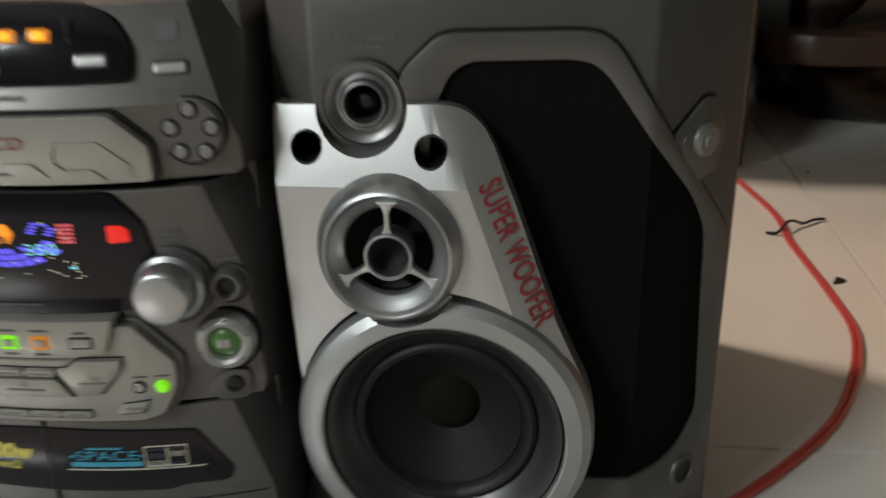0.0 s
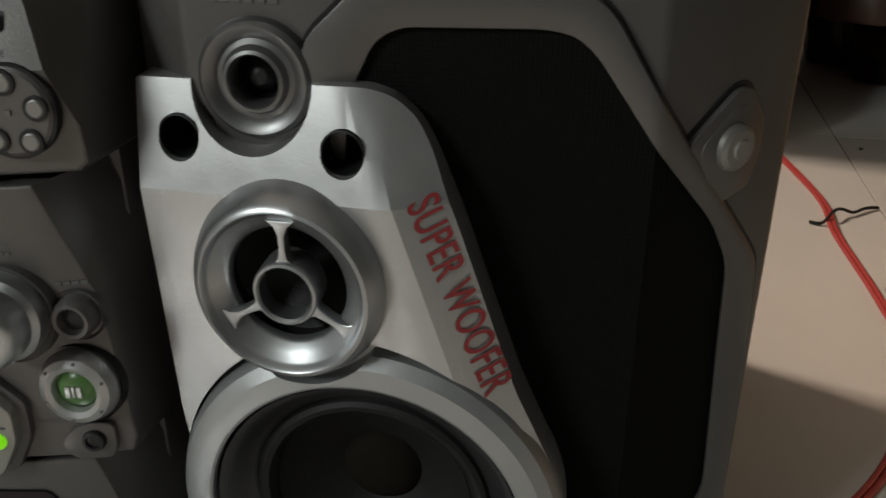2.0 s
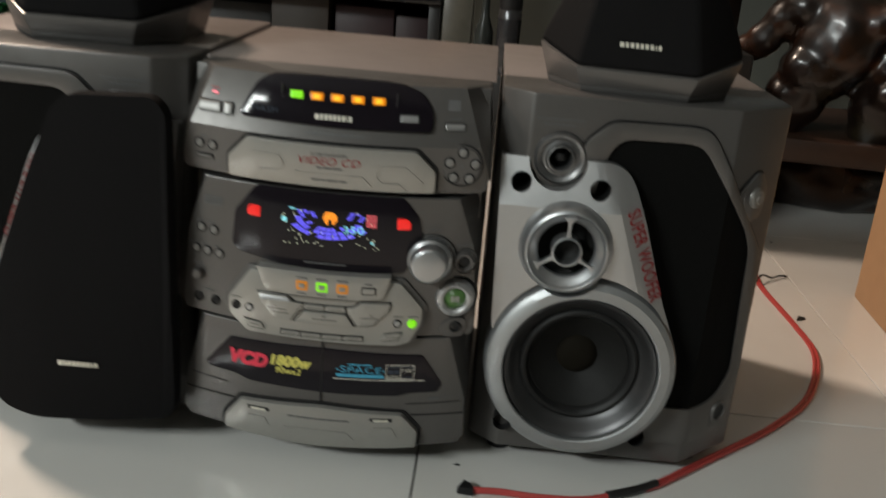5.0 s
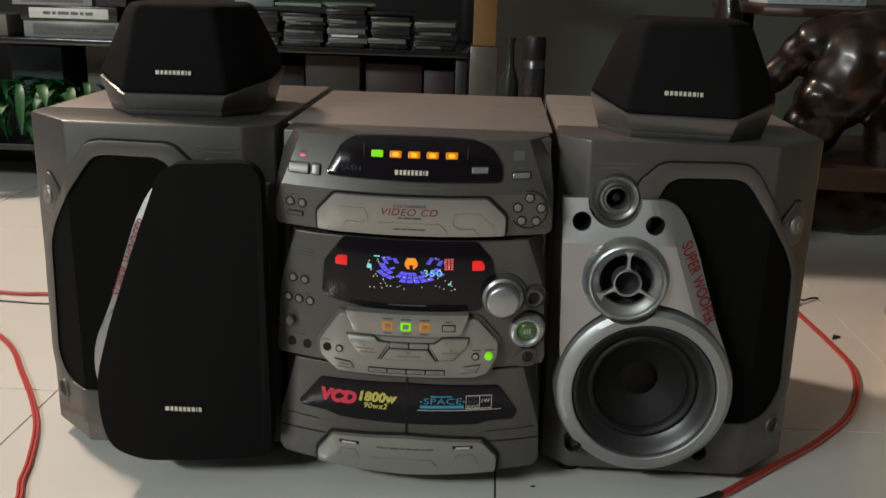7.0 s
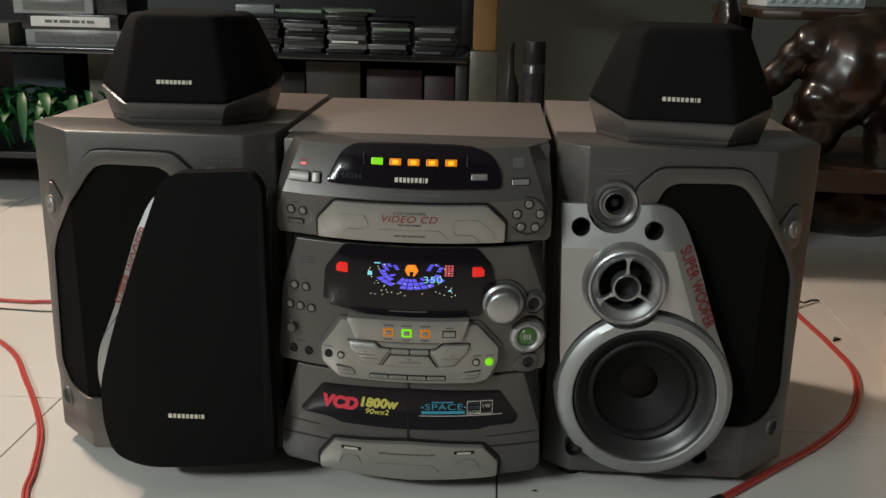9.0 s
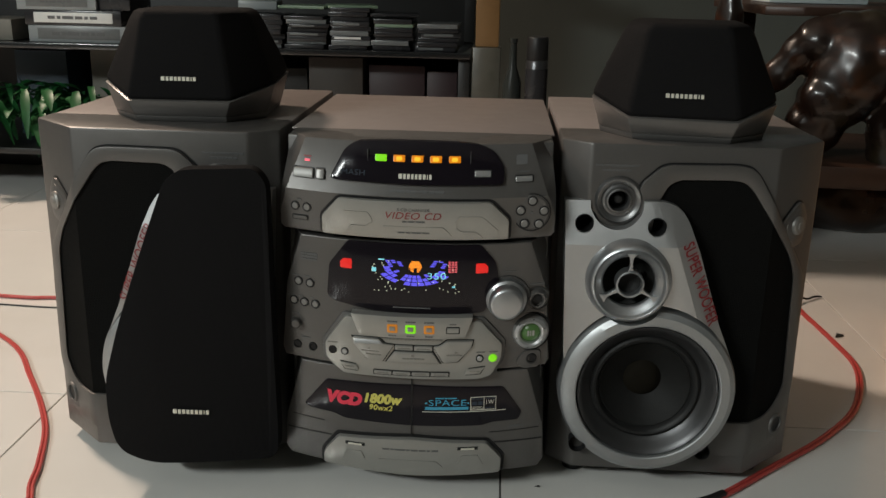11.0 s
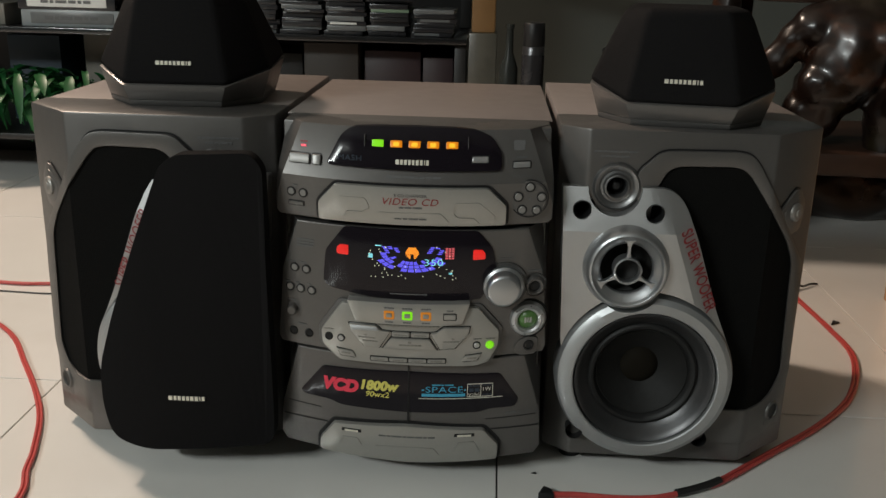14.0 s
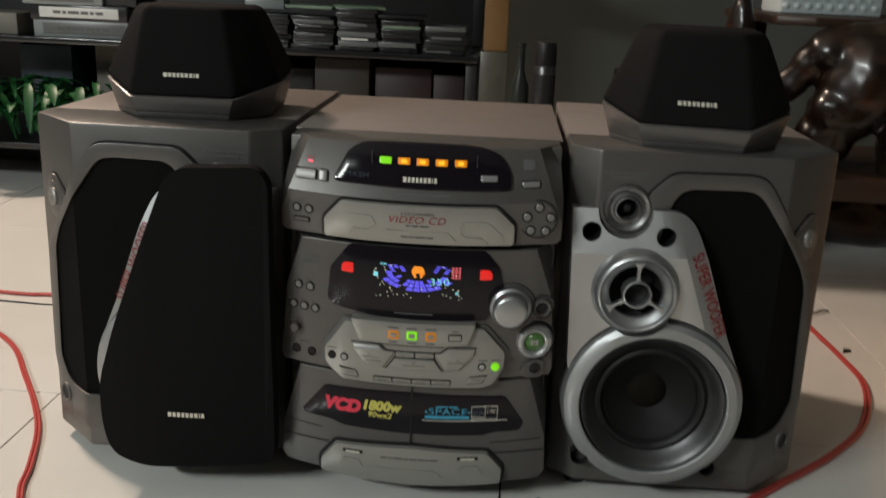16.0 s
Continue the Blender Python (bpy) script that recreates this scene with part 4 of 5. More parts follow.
    text = lettering("SUPER WOOFER", 0.2385, 0.2510, 0.0810, 0.0108, silver_front, 0.0005, d, 0, 0.012)
    if sx < 0:
        text.free()
        text = lettering("SUPER WOOFER", -0.2690, 0.1760, 0.0810, 0.0108, lambda x, z: silver_front(-x, z), 0.0005, -d, 0, 0.004)
        text.transform(Matrix.Diagonal((-1, 1, 1, 1)))
        carried(text, panel_back)
        text.transform(Matrix.Diagonal((-1, 1, 1, 1)))
        part("panel_text", text, RED_INK, panel, "red printed words")
    else:
        carried(text, panel_back)
        part("panel_text", text, RED_INK, panel, "red printed words")
    # tweeter
    tm = Matrix.Translation((T[0], 0, T[1]))
    tweeter = put("tweeter", lathe([(0.0088, 0.010), (0.0088, -0.0095), (0.0096, -0.0108), (0.0108, -0.0104), (0.0122, -0.0076), (0.0142, -0.0070), (0.0160, -0.0092), (0.0188, -0.0102), (0.0206, -0.0084), (0.0216, -0.0030), (0.0218, 0.001)], tm, 64), BASKET, root, "ringed grey tweeter", depth=tweeter_back)
    put("tweeter_dome", lathe([(0, -0.0045), (0.0030, -0.0038), (0.0050, -0.0015), (0.0058, 0.0015), (0.0075, 0.0030), (0.0090, -0.001)], tm, 40), BLACK, tweeter, "black tweeter dome", depth=tweeter_back)
    # midrange
    mm = Matrix.Translation((M[0], 0, M[1]))
    mid = put("midrange", lathe([(0.0230, -0.0080), (0.0233, -0.0112), (0.0242, -0.0124), (0.0270, -0.0148), (0.0298, -0.0172), (0.0306, -0.0180), (0.0312, -0.0196), (0.0322, -0.0204), (0.0336, -0.0200), (0.0354, -0.0178), (0.0374, -0.0132), (0.0391, -0.0070), (0.0404, 0.0), (0.0408, 0.0090)], mm, 72), CHROME, root, "satin silver midrange ring", depth=mid_back)
    put("midrange_cone", lathe([(0, 0.014), (0.008, 0.013), (0.020, 0.004), (0.0250, 0.0), (0.0250, -0.0110)], mm, 48), CONE, mid, "dark midrange cone", depth=mid_back)
    hub = Matrix.Translation((M[0] + 0.0005, 0, M[1] - 0.0010))
    put("hub_ring", lathe([(0.0104, -0.004), (0.0104, -0.0165), (0.0112, -0.0175), (0.0122, -0.0172), (0.0128, -0.0160), (0.0128, -0.004)], hub, 48), CHROME, mid, depth=mid_back)
    put("hub_cone", lathe([(0, -0.003), (0.006, -0.0045), (0.0104, -0.0085)], hub, 32), CONE, mid, depth=mid_back)
    for a in (90, 210, 330):
        half = [(0.0112, 0.0042), (0.0140, 0.0018), (0.0180, 0.0012), (0.0225, 0.0013), (0.0258, 0.0026), (0.0285, 0.0058)]
        spoke = plate(half + [(u, -w) for u, w in reversed(half)], flat(-0.0160), -0.0105, 0.0005)
        spoke.transform(hub @ Matrix.Rotation(radians(-a), 4, "Y"))
        put("spoke", spoke, CHROME, mid, depth=mid_back)
    # woofer
    wm = Matrix.Translation((W[0], 0, W[1]))
    ring = lathe([(0.0645, 0.004), (0.0645, -0.0285), (0.0649, -0.0296), (0.0660, -0.0302), (0.0735, -0.0296), (0.0782, -0.0262), (0.0801, -0.0210), (0.0806, -0.0120), (0.0806, 0.004)], wm, 96)
    bmesh.ops.bridge_loops(ring, edges=[e for e in ring.edges if len(e.link_faces) == 1])
    ring = carve(ring, [cylinder(M[0], M[1] - 0.001, 0.0340, -0.1, -0.0215), cylinder(*M, 0.0290, -0.1, 0.1), cylinder(W[0] - 0.0590, W[1] - 0.0600, 0.0080, -0.1, 0.1, 24), cylinder(W[0] + 0.0570, W[1] - 0.0630, 0.0075, -0.1, 0.1, 24)])
    woofer = put("woofer", ring, RING, root, "big silver ringed woofer", 30, depth=woofer_back)
    put("woofer_gap", lathe([(0.0645, -0.024), (0.0640, -0.0210), (0.0633, -0.0240)], wm, 96), BLACK, woofer, depth=woofer_back)
    put("basket", lathe([(0.0637, -0.0262), (0.0630, -0.0272), (0.0612, -0.0262), (0.0584, -0.0232), (0.0552, -0.0190), (0.0522, -0.0158), (0.0502, -0.0142)], wm, 96), DISH, woofer, "brushed metal inner rim", depth=woofer_back)
    put("rubber_surround", lathe([(0.0506, -0.0138), (0.0494, -0.0162), (0.0474, -0.0172), (0.0450, -0.0164), (0.0430, -0.0136), (0.0418, -0.0110)], wm, 80), RUBBER, woofer, "black rubber surround", depth=woofer_back)
    put("cone", lathe([(0.0424, -0.0112), (0.0412, -0.0118), (0.0400, -0.0104), (0.0340, -0.0052), (0.0260, 0.0010), (0.0170, 0.0070)], wm, 72), CONE, woofer, "dark paper cone", depth=woofer_back)
    put("dust_cap", lathe([(0.0180, 0.0070), (0.0150, 0.0040), (0.0110, 0.0020), (0.0060, 0.0010), (0, 0.0006)], wm, 48), DUST, woofer, "olive black dust cap", depth=woofer_back)
    for nx, nz, r in ((W[0] - 0.0590, W[1] - 0.0600, 0.0080), (W[0] + 0.0570, W[1] - 0.0630, 0.0075)):
        put("grille_socket", lathe([(r, -0.0180), (r * 0.95, 0.0), (0, 0.001)], Matrix.Translation((nx, 0, nz)), 24), BLACK, woofer, depth=woofer_back)
    # screws and sockets on the side bevel
    turn = math.degrees(math.atan2(0.9, 1.0))
    for sz, screw in ((0.2660, True), (0.0660, False)):
        cx = 0.3420 if screw else 0.3470
        m = Matrix.Translation((cx, baffle_front(cx, 0), sz)) @ Matrix.Rotation(radians(turn), 4, "Z")
        if screw:
            boss = [(1.14 * x, 1.14 * z) for x, z in [(-0.019, 0.004), (-0.019, -0.004), (-0.012, -0.016), (-0.002, -0.019), (0.010, -0.016), (0.014, -0.004), (0.014, 0.006), (0.006, 0.018), (0.000, 0.018)]]
        else:
            boss = [(-0.016, -0.020), (0.016, -0.020), (0.018, 0.004), (0.010, 0.016), (-0.006, 0.016), (-0.016, 0.004)]
        b = plate(rounded(boss, 0.003, 3), flat(-0.0030), 0.002, 0.0010)
        b.transform(m)
        # Shade round the boss, put in as a slightly larger black plate.
        edge = plate(rounded([(x * 1.09, z * 1.09) for x, z in boss], 0.003, 3), flat(-0.0007), 0.002)
        edge.transform(m)
        bracket = put("screw_boss", b, GREY, baffle, "grey moulded boss")
        put("boss_groove", edge, BLACK, bracket)
        b = plate(rounded([(x * 0.72, z * 0.72) for x, z in boss], 0.003, 3), flat(-0.0034), -0.002, 0.0004)
        b.transform(m)
        put("boss_dish", b, GREY_DARK, bracket)
        if screw:
            put("screw_head", lathe([(0, -0.0078), (0.0034, -0.0078), (0.0040, -0.0070), (0.0068, -0.0068), (0.0084, -0.0054), (0.0088, -0.0020)], m, 32), DULL_METAL, bracket, "dull metal screw head")
        else:
            put("socket", lathe([(0.0070, -0.0036), (0.0078, -0.0054), (0.0096, -0.0052), (0.0106, -0.0036), (0.0106, -0.001)], m, 32), GREY_DARK, bracket, "raised round socket rim")
            put("socket_hole", lathe([(0, -0.0040), (0.0074, -0.0040), (0.0074, -0.0030)], m, 32), BLACK, bracket)
    for k, (x0, x1, n) in enumerate(((0.1580, 0.1955, 9), (0.1640, 0.1890, 6))):
        zz = 0.3190 - k * 0.0042
        put("print", bars(x0, x1, zz, zz + 0.0018, [1] * n, baffle_front), DARK_INK, baffle)
    return root


speaker(1, "grey three-way speaker without its front cover, silver panel and bare woofer")
speaker(-1, "grey three-way speaker behind its black cloth front cover")

# front cover still fitted to one speaker
cover_line = [(-0.1290, 0.300), (-0.1270, 0.180), (-0.1250, 0.060), (-0.1265, 0.034), (-0.2480, 0.026), (-0.2790, 0.036), (-0.2870, 0.066), (-0.2875, 0.106), (-0.2710, 0.160), (-0.2190, 0.300), (-0.2050, 0.3100), (-0.1400, 0.3130)]


def cover_front(x, z):
    mid = -0.205 + (z - 0.15) * 0.10
    return -0.038 + 1.1 * (x - mid) ** 2 + max(0, z - 0.2) ** 2 * 0.7


cover = thing("speaker_cover", (-0.2, -0.02, 0.03), "black cloth speaker cover fitted over the front of a speaker", "speaker cover")
part("cloth_front", plate(rounded(cover_line, 0.016, 6), cover_front, -0.012, 0.008, step=0.014, segs=4), CLOTH, cover, "black stretched cloth")
part("cover_frame", plate(rounded([(-0.205 + (x + 0.205) * 0.97, 0.16 + (z - 0.16) * 0.97) for x, z in cover_line], 0.014, 5), flat(-0.017), -0.0235 + 0.0095, 0.001), BLACK, cover, "black plastic frame")
for px, pz in ((-0.16, 0.28), (-0.20, 0.28), (-0.16, 0.05), (-0.25, 0.05)):
    part("peg", lathe([(0, -0.016), (0.004, -0.016), (0.004, 0.0), (0, 0.0)], Matrix.Translation((px, 0, pz)), 12), BLACK, cover)
part("maker_mark", bars(-0.2215, -0.1880, 0.0800, 0.0840, (1.1, 0.8, 0.9, 0.8, 0.8, 0.9, 0.9, 0.3, 0.8), lambda x, z: cover_front(x, z) - 0.0002, gap=0.42), PALE_INK, cover, "pale printed mark")


# ---- small satellite speakers ----
def satellite(cx, cy, turn, label):
    root = thing("satellite_speaker", (cx, cy + 0.06, 0.3366), label, "speaker", "small satellite speakers")
    m = Matrix.Translation((cx, cy, 0.3366)) @ Matrix.Rotation(radians(turn), 4, "Z")
    foot = [(-0.043, 0.0), (0.043, 0.0), (0.074, 0.036), (0.070, 0.125), (-0.070, 0.125), (-0.074, 0.036)]
    grow = lambda k, dy: (lambda x, y: (x * k, (y - 0.05) * 1.06 + 0.05 + dy))
    base = prism(foot, 0.0, 0.006, 0.001, grow(1.02, 0))
    base.transform(m)
    part("base", base, GREY_DARK, root, "dark base")
    wide = [(x * 1.02, (y - 0.05) * 1.06 + 0.05) for x, y in foot]
    b = bmesh.new()
    rings = []
    # silver skirt: front edge low, sides rising towards the back
    for lift, k in (((0.006,) * 6, 1.0), ((0.020, 0.020, 0.033, 0.036, 0.036, 0.033), 1.11)):
        rings.append([b.verts.new((x * k, (y - 0.055) * (1.0 + (k - 1) * 0.5) + 0.055, z)) for (x, y), z in zip(wide, lift)])
    b.faces.new(rings[0][::-1])
    b.faces.new(rings[1])
    for i in range(6):
        j = (i + 1) % 6
        b.faces.new((rings[0][i], rings[0][j], rings[1][j], rings[1][i]))
    bmesh.ops.triangulate(b, faces=[f for f in b.faces if len(f.verts) > 4])
    bmesh.ops.recalc_face_normals(b, faces=b.faces)
    bmesh.ops.bevel(b, geom=[e for e in b.edges if e.calc_face_angle(0) > 0.3], offset=0.001, segments=2, profile=0.5, affect="EDGES")
    b.transform(m)
    part("skirt", b, GREY, root, "grey plastic skirt", 25)
    b = bmesh.new()
    rings = []
    low = [(x * 1.10, (y - 0.055) * 1.03 + 0.055) for x, y in wide]
    for lift, k, dy in (((0.0195, 0.0195, 0.0330, 0.036, 0.036, 0.0330), 1.0, 0.0), ((0.026, 0.026, 0.039, 0.043, 0.043, 0.039), 1.0, 0.0005), ((0.096, 0.096, 0.098, 0.098, 0.098, 0.098), 0.69, 0.006), ((0.1030,) * 6, 0.62, 0.008)):
        rings.append([b.verts.new((x * k * (1.12 if i in (0, 1) and k < 0.9 else 1.0), (y - 0.06) * (k if i > 1 and i != 5 else max(k, 0.88)) + 0.06 + dy, z)) for i, ((x, y), z) in enumerate(zip(low, lift))])
    b.faces.new(rings[0][::-1])
    b.faces.new(rings[-1])
    for lo, hi in zip(rings, rings[1:]):
        for i in range(6):
            j = (i + 1) % 6
            b.faces.new((lo[i], lo[j], hi[j], hi[i]))
    bmesh.ops.triangulate(b, faces=[f for f in b.faces if len(f.verts) > 4])
    bmesh.ops.recalc_face_normals(b, faces=b.faces)
    bmesh.ops.bevel(b, geom=[e for e in b.edges if e.calc_face_angle(0) > 0.3], offset=0.005, segments=3, profile=0.5, affect="EDGES")
    b.transform(m)
    part("cloth_hood", b, CLOTH, root, "black cloth hood", 40)
    f = lambda x, z: -0.003 + max(0.0, z - 0.03) * 0.14
    b = bars(-0.0165, 0.0165, 0.0392, 0.0428, (1.1, 0.8, 0.9, 0.8, 0.8, 0.9, 0.9, 0.3, 0.8), f, 0.0016, 0.42)
    b.transform(m)
    part("maker_mark", b, PALE_INK, root, "pale printed mark")
    b = bars(-0.012, 0.016, 0.011, 0.0125, (2, 3, 1, 2), lambda x, z: -0.0016 - (z - 0.006) * 0.12, 0.0012, 0.3)
    b.transform(m)
    part("print", b, DARK_INK, root)
    return root


satellite(0.2360, 0.035, -9, "small black cloth satellite speaker on top of a speaker cabinet")
satellite(-0.2315, 0.063, 2, "small black cloth satellite speaker on top of a covered speaker")


# ---- cables and scraps on the floor ----
def cable(name, pts, r, mat, label, group=""):
    return solo(name, tube([(x, y, r + 0.0004) for x, y in pts], r, 10), mat, label, "cable", group)


RIGHT = [(0.50, 0.80), (0.535, 0.62), (0.5345, 0.53), (0.5425, 0.41), (0.5410, 0.315), (0.5000, 0.205), (0.4400, 0.126), (0.3620, 0.052), (0.3070, 0.001)]
for off in (-0.0020, 0.0020):
    cable("speaker_cable", [(x + off, y - off * 0.6) for x, y in RIGHT] + [(0.2890 + off * 0.4, -0.0135 - off * 0.6)], 0.0022, CABLE_RED, "red twin speaker cable lying on the floor tiles", "red speaker cables")
cable("tape_joint", [(0.3000, -0.0050), (0.2880, -0.0140), (0.2700, -0.0245), (0.2540, -0.0320)], 0.0040, CABLE_BLACK, "black insulating tape round a cable joint")
cable("speaker_cable", [(0.2540, -0.0320), (0.2300, -0.0410), (0.1950, -0.0440), (0.1600, -0.0420), (0.1370, -0.0440)], 0.0030, CABLE_RED, "red cable tail running from the taped joint", "red speaker cables")
solo("cable_plug", prism([(0.1390, -0.0490), (0.1240, -0.0480), (0.1300, -0.0340), (0.1370, -0.0400)], 0.0004, 0.0075, 0.0012), BLACK, "small black plug at a cable end", "plug")
cable("speaker_cable", [(-0.95, 0.49), (-0.645, 0.455), (-0.574, 0.457), (-0.42, 0.46), (-0.36, 0.40)], 0.0027, CABLE_RED, "red speaker cable lying behind the covered speaker", "red speaker cables")
cable("wire", [(-0.95, 0.445), (-0.627, 0.424), (-0.557, 0.421), (-0.42, 0.43), (-0.36, 0.39)], 0.0011, CABLE_BLACK, "thin black wire on the floor tiles")
for off in (-0.0019, 0.0019):
    cable("speaker_cable", [(-0.74 + off, 0.42), (-0.561 + off, 0.293), (-0.478 + off, 0.186), (-0.4080 + off, 0.077), (-0.3740 + off, -0.005), (-0.362 + off, -0.046), (-0.346 + off, -0.095), (-0.35 + off, -0.20), (-0.40 + off, -0.33)], 0.0019, CABLE_RED, "red twin speaker cable beside the covered speaker", "red speaker cables")
wire = tube([(0.5150, 0.556, 0.002), (0.5260, 0.553, 0.003), (0.5380, 0.566, 0.010), (0.5480, 0.577, 0.008), (0.5600, 0.580, 0.004), (0.5740, 0.592, 0.004), (0.5880, 0.600, 0.002)], 0.0016, 6)
solo("twist_tie", wire, CABLE_BLACK, "kinked black wire scrap lying across a red cable", "wire scrap")
for x, y, s, a in ((0.5580, 0.4360, 0.0085, 30), (0.1225, -0.0020, 0.0030, 0), (0.610, 0.77, 0.004, 50)):
    b = prism([(-s, -s * 0.4), (s * 0.8, -s * 0.5), (s * 0.4, s * 0.6)], 0.0002, s * 0.35, 0.0002)
    b.transform(Matrix.Translation((x, y, 0)) @ Matrix.Rotation(radians(a), 4, "Z"))
    solo("floor_scrap", b, CABLE_BLACK, "tiny dark scrap on the floor tiles", "scrap", "scraps on the floor")


# ---- behind the stereo: rack, tapes and discs ----
RACK_GLASS = material("smoked_black_shelf", (0.012, 0.013, 0.014), 0.18, 0, 0.1, 20, coat=0.3)
RACK = material("black_rack_laminate", (0.010, 0.0095, 0.009), 0.45, 0, 0.15, 40)
REDDARK = material("dark_red_box_card", (0.018, 0.006, 0.008), 0.5, 0, 0.2, 30)
BROWNDARK = material("dark_brown_box_card", (0.020, 0.015, 0.011), 0.6, 0, 0.2, 30)
OAK = material("yellow_brown_wood", (0.19, 0.10, 0.034), 0.45, 0, 0.2, 30, 0.1, 200, dirt=(0.13, 0.062, 0.02), dirt_scale=14)
STONE = material("mottled_grey_green_stone", (0.085, 0.078, 0.062), 0.3, 0, 0.35, 35, 0.1, 90, dirt=(0.04, 0.038, 0.03), dirt_scale=22)


def lacquered_wood():
    """Root wood under thick lacquer: near-black base, red-brown patches that also stand in for lit wood, and drawn-out
    grain.
    """
    m = material("lacquered_root_wood", (0.009, 0.0045, 0.003), 0.30, 0, 0.5, 26, 0.10, 30, coat=0.25, spread=0.12)
    nt = m.node_tree
    b = nt.nodes["Principled BSDF"]
    under = b.inputs["Base Color"].links[0].from_socket
    tc = nt.nodes.new("ShaderNodeTexCoord")
    stretch = nt.nodes.new("ShaderNodeMapping")
    stretch.inputs["Scale"].default_value = (7.0, 9.0, 12.0)
    stretch.inputs["Rotation"].default_value = (0.0, 0.7, 0.0)
    nt.links.new(tc.outputs["Object"], stretch.inputs["Vector"])
    for scale, low, high, colour in ((1.0, 0.50, 0.66, (0.050, 0.016, 0.005)), (0.8, 0.56, 0.72, (0.020, 0.015, 0.007)), (7.0, 0.52, 0.80, (0.006, 0.004, 0.003))):
        n = nt.nodes.new("ShaderNodeTexNoise")
        n.inputs["Scale"].default_value, n.inputs["Detail"].default_value = scale, 6
        n.inputs["Distortion"].default_value = 0.8
        nt.links.new(stretch.outputs[0], n.inputs["Vector"])
        k = nt.nodes.new("ShaderNodeMapRange")
        k.inputs[1].default_value, k.inputs[2].default_value = low, high
        nt.links.new(n.outputs["Fac"], k.inputs[0])
        mx = nt.nodes.new("ShaderNodeMix")
        mx.data_type = "RGBA"
        mx.inputs[7].default_value = (*colour, 1)
        nt.links.new(k.outputs[0], mx.inputs[0])
        nt.links.new(under, mx.inputs[6])
        under = mx.outputs[2]
    nt.links.new(under, b.inputs["Base Color"])
    return m


LACQUER = lacquered_wood()
PLANK = material("brown_plank_wood", (0.030, 0.014, 0.008), 0.42, 0, 0.45, 25, 0.25, 120, dirt=(0.016, 0.009, 0.006), dirt_scale=9)
LEAF = material("glossy_green_leaf", (0.011, 0.085, 0.022), 0.45, 0, 0.45, 18, 0.1, 200)
CARTON = material("tan_cardboard", (0.42, 0.25, 0.13), 0.7, 0, 0.08, 40, 0.1, 300, dirt=(0.38, 0.21, 0.10), dirt_scale=8)
CASE_DARK = material("black_case_plastic", (0.02, 0.02, 0.022), 0.25, 0, 0.2, 60)
CASE_GREY = material("grey_case_plastic", (0.12, 0.125, 0.125), 0.3, 0, 0.2, 60)
CASE_WHITE = material("white_paper_inlay", (0.62, 0.62, 0.60), 0.45, 0, 0.1, 60)
CASE_GREEN = material("green_paper_inlay", (0.16, 0.22, 0.15), 0.45, 0, 0.2, 60)
CLEAR = material("frosted_clear_plastic", (0.24, 0.26, 0.265), 0.3, 0, 0.1, 30)
PALE_BLUE = material("pale_blue_basket_plastic", (0.50, 0.56, 0.57), 0.4, 0, 0.05, 60)
BEIGE = material("beige_box_card", (0.17, 0.16, 0.135), 0.6, 0, 0.15, 12)
STEEL = material("dull_steel", (0.10, 0.10, 0.105), 0.3, 0.8, 0.1, 60)

rack = thing("media_rack", (-0.5, 1.28, 0), "low black media rack with smoked glass shelf against the wall", "shelf")
part("shelf", box(-1.60, 0.012, 1.09, 1.46, 0.309, 0.321, 0.002), RACK_GLASS, rack, "smoked glass shelf")
part("back_panel", box(-1.60, 0.012, 1.462, 1.48, 0.0, 0.62, 0.001), RACK, rack)
part("plinth", box(-1.60, 0.012, 1.38, 1.46, 0.0, 0.086, 0.003), RACK, rack)
part("bottom_board", box(-1.60, 0.012, 1.09, 1.46, 0.0865, 0.100, 0.002), RACK, rack, "black bottom board")
for ux in (-1.585, -0.655, 0.0):
    part("upright", box(ux - 0.012, ux + 0.012, 1.11, 1.46, 0.1005, 0.3085, 0.002), RACK, rack)
part("top_shelf", box(-1.60, 0.012, 1.12, 1.46, 0.620, 0.632, 0.002), RACK_GLASS, rack)
for ux in (-1.585, 0.0):
    part("upright", box(ux - 0.012, ux + 0.012, 1.38, 1.46, 0.3215, 0.6195, 0.002), RACK, rack)


def carton(name, x0, x1, y0, y1, z0, z1, mat, label, category="box", group="", turn=0):
    b = box(-(x1 - x0) / 2, (x1 - x0) / 2, -(y1 - y0) / 2, (y1 - y0) / 2, 0, z1 - z0, min(0.002, (z1 - z0) * 0.12))
    b.transform(Matrix.Translation(((x0 + x1) / 2, (y0 + y1) / 2, z0)) @ Matrix.Rotation(radians(turn), 4, "Z"))
    return solo(name, b, mat, label, category, group)


carton("storage_box", -0.330, -0.215, 1.16, 1.40, 0.1005, 0.300, BROWNDARK, "dark brown cardboard box on the rack's bottom board")
carton("storage_box", -0.205, -0.085, 1.18, 1.40, 0.1005, 0.285, REDDARK, "dark red cardboard box on the rack's bottom board")
carton("storage_box", -0.080, -0.016, 1.17, 1.40, 0.1005, 0.275, REDDARK, "narrow dark red box on the rack's bottom board")
carton("storage_box", -0.845, -0.700, 1.26, 1.45, 0.1005, 0.300, BEIGE, "worn beige box on the rack's bottom board")
carton("storage_box", -1.020, -0.900, 1.26, 1.45, 0.1005, 0.290, material("dark_blue_box_card", (0.02, 0.035, 0.05), 0.4), "dark blue box on the rack's bottom board")
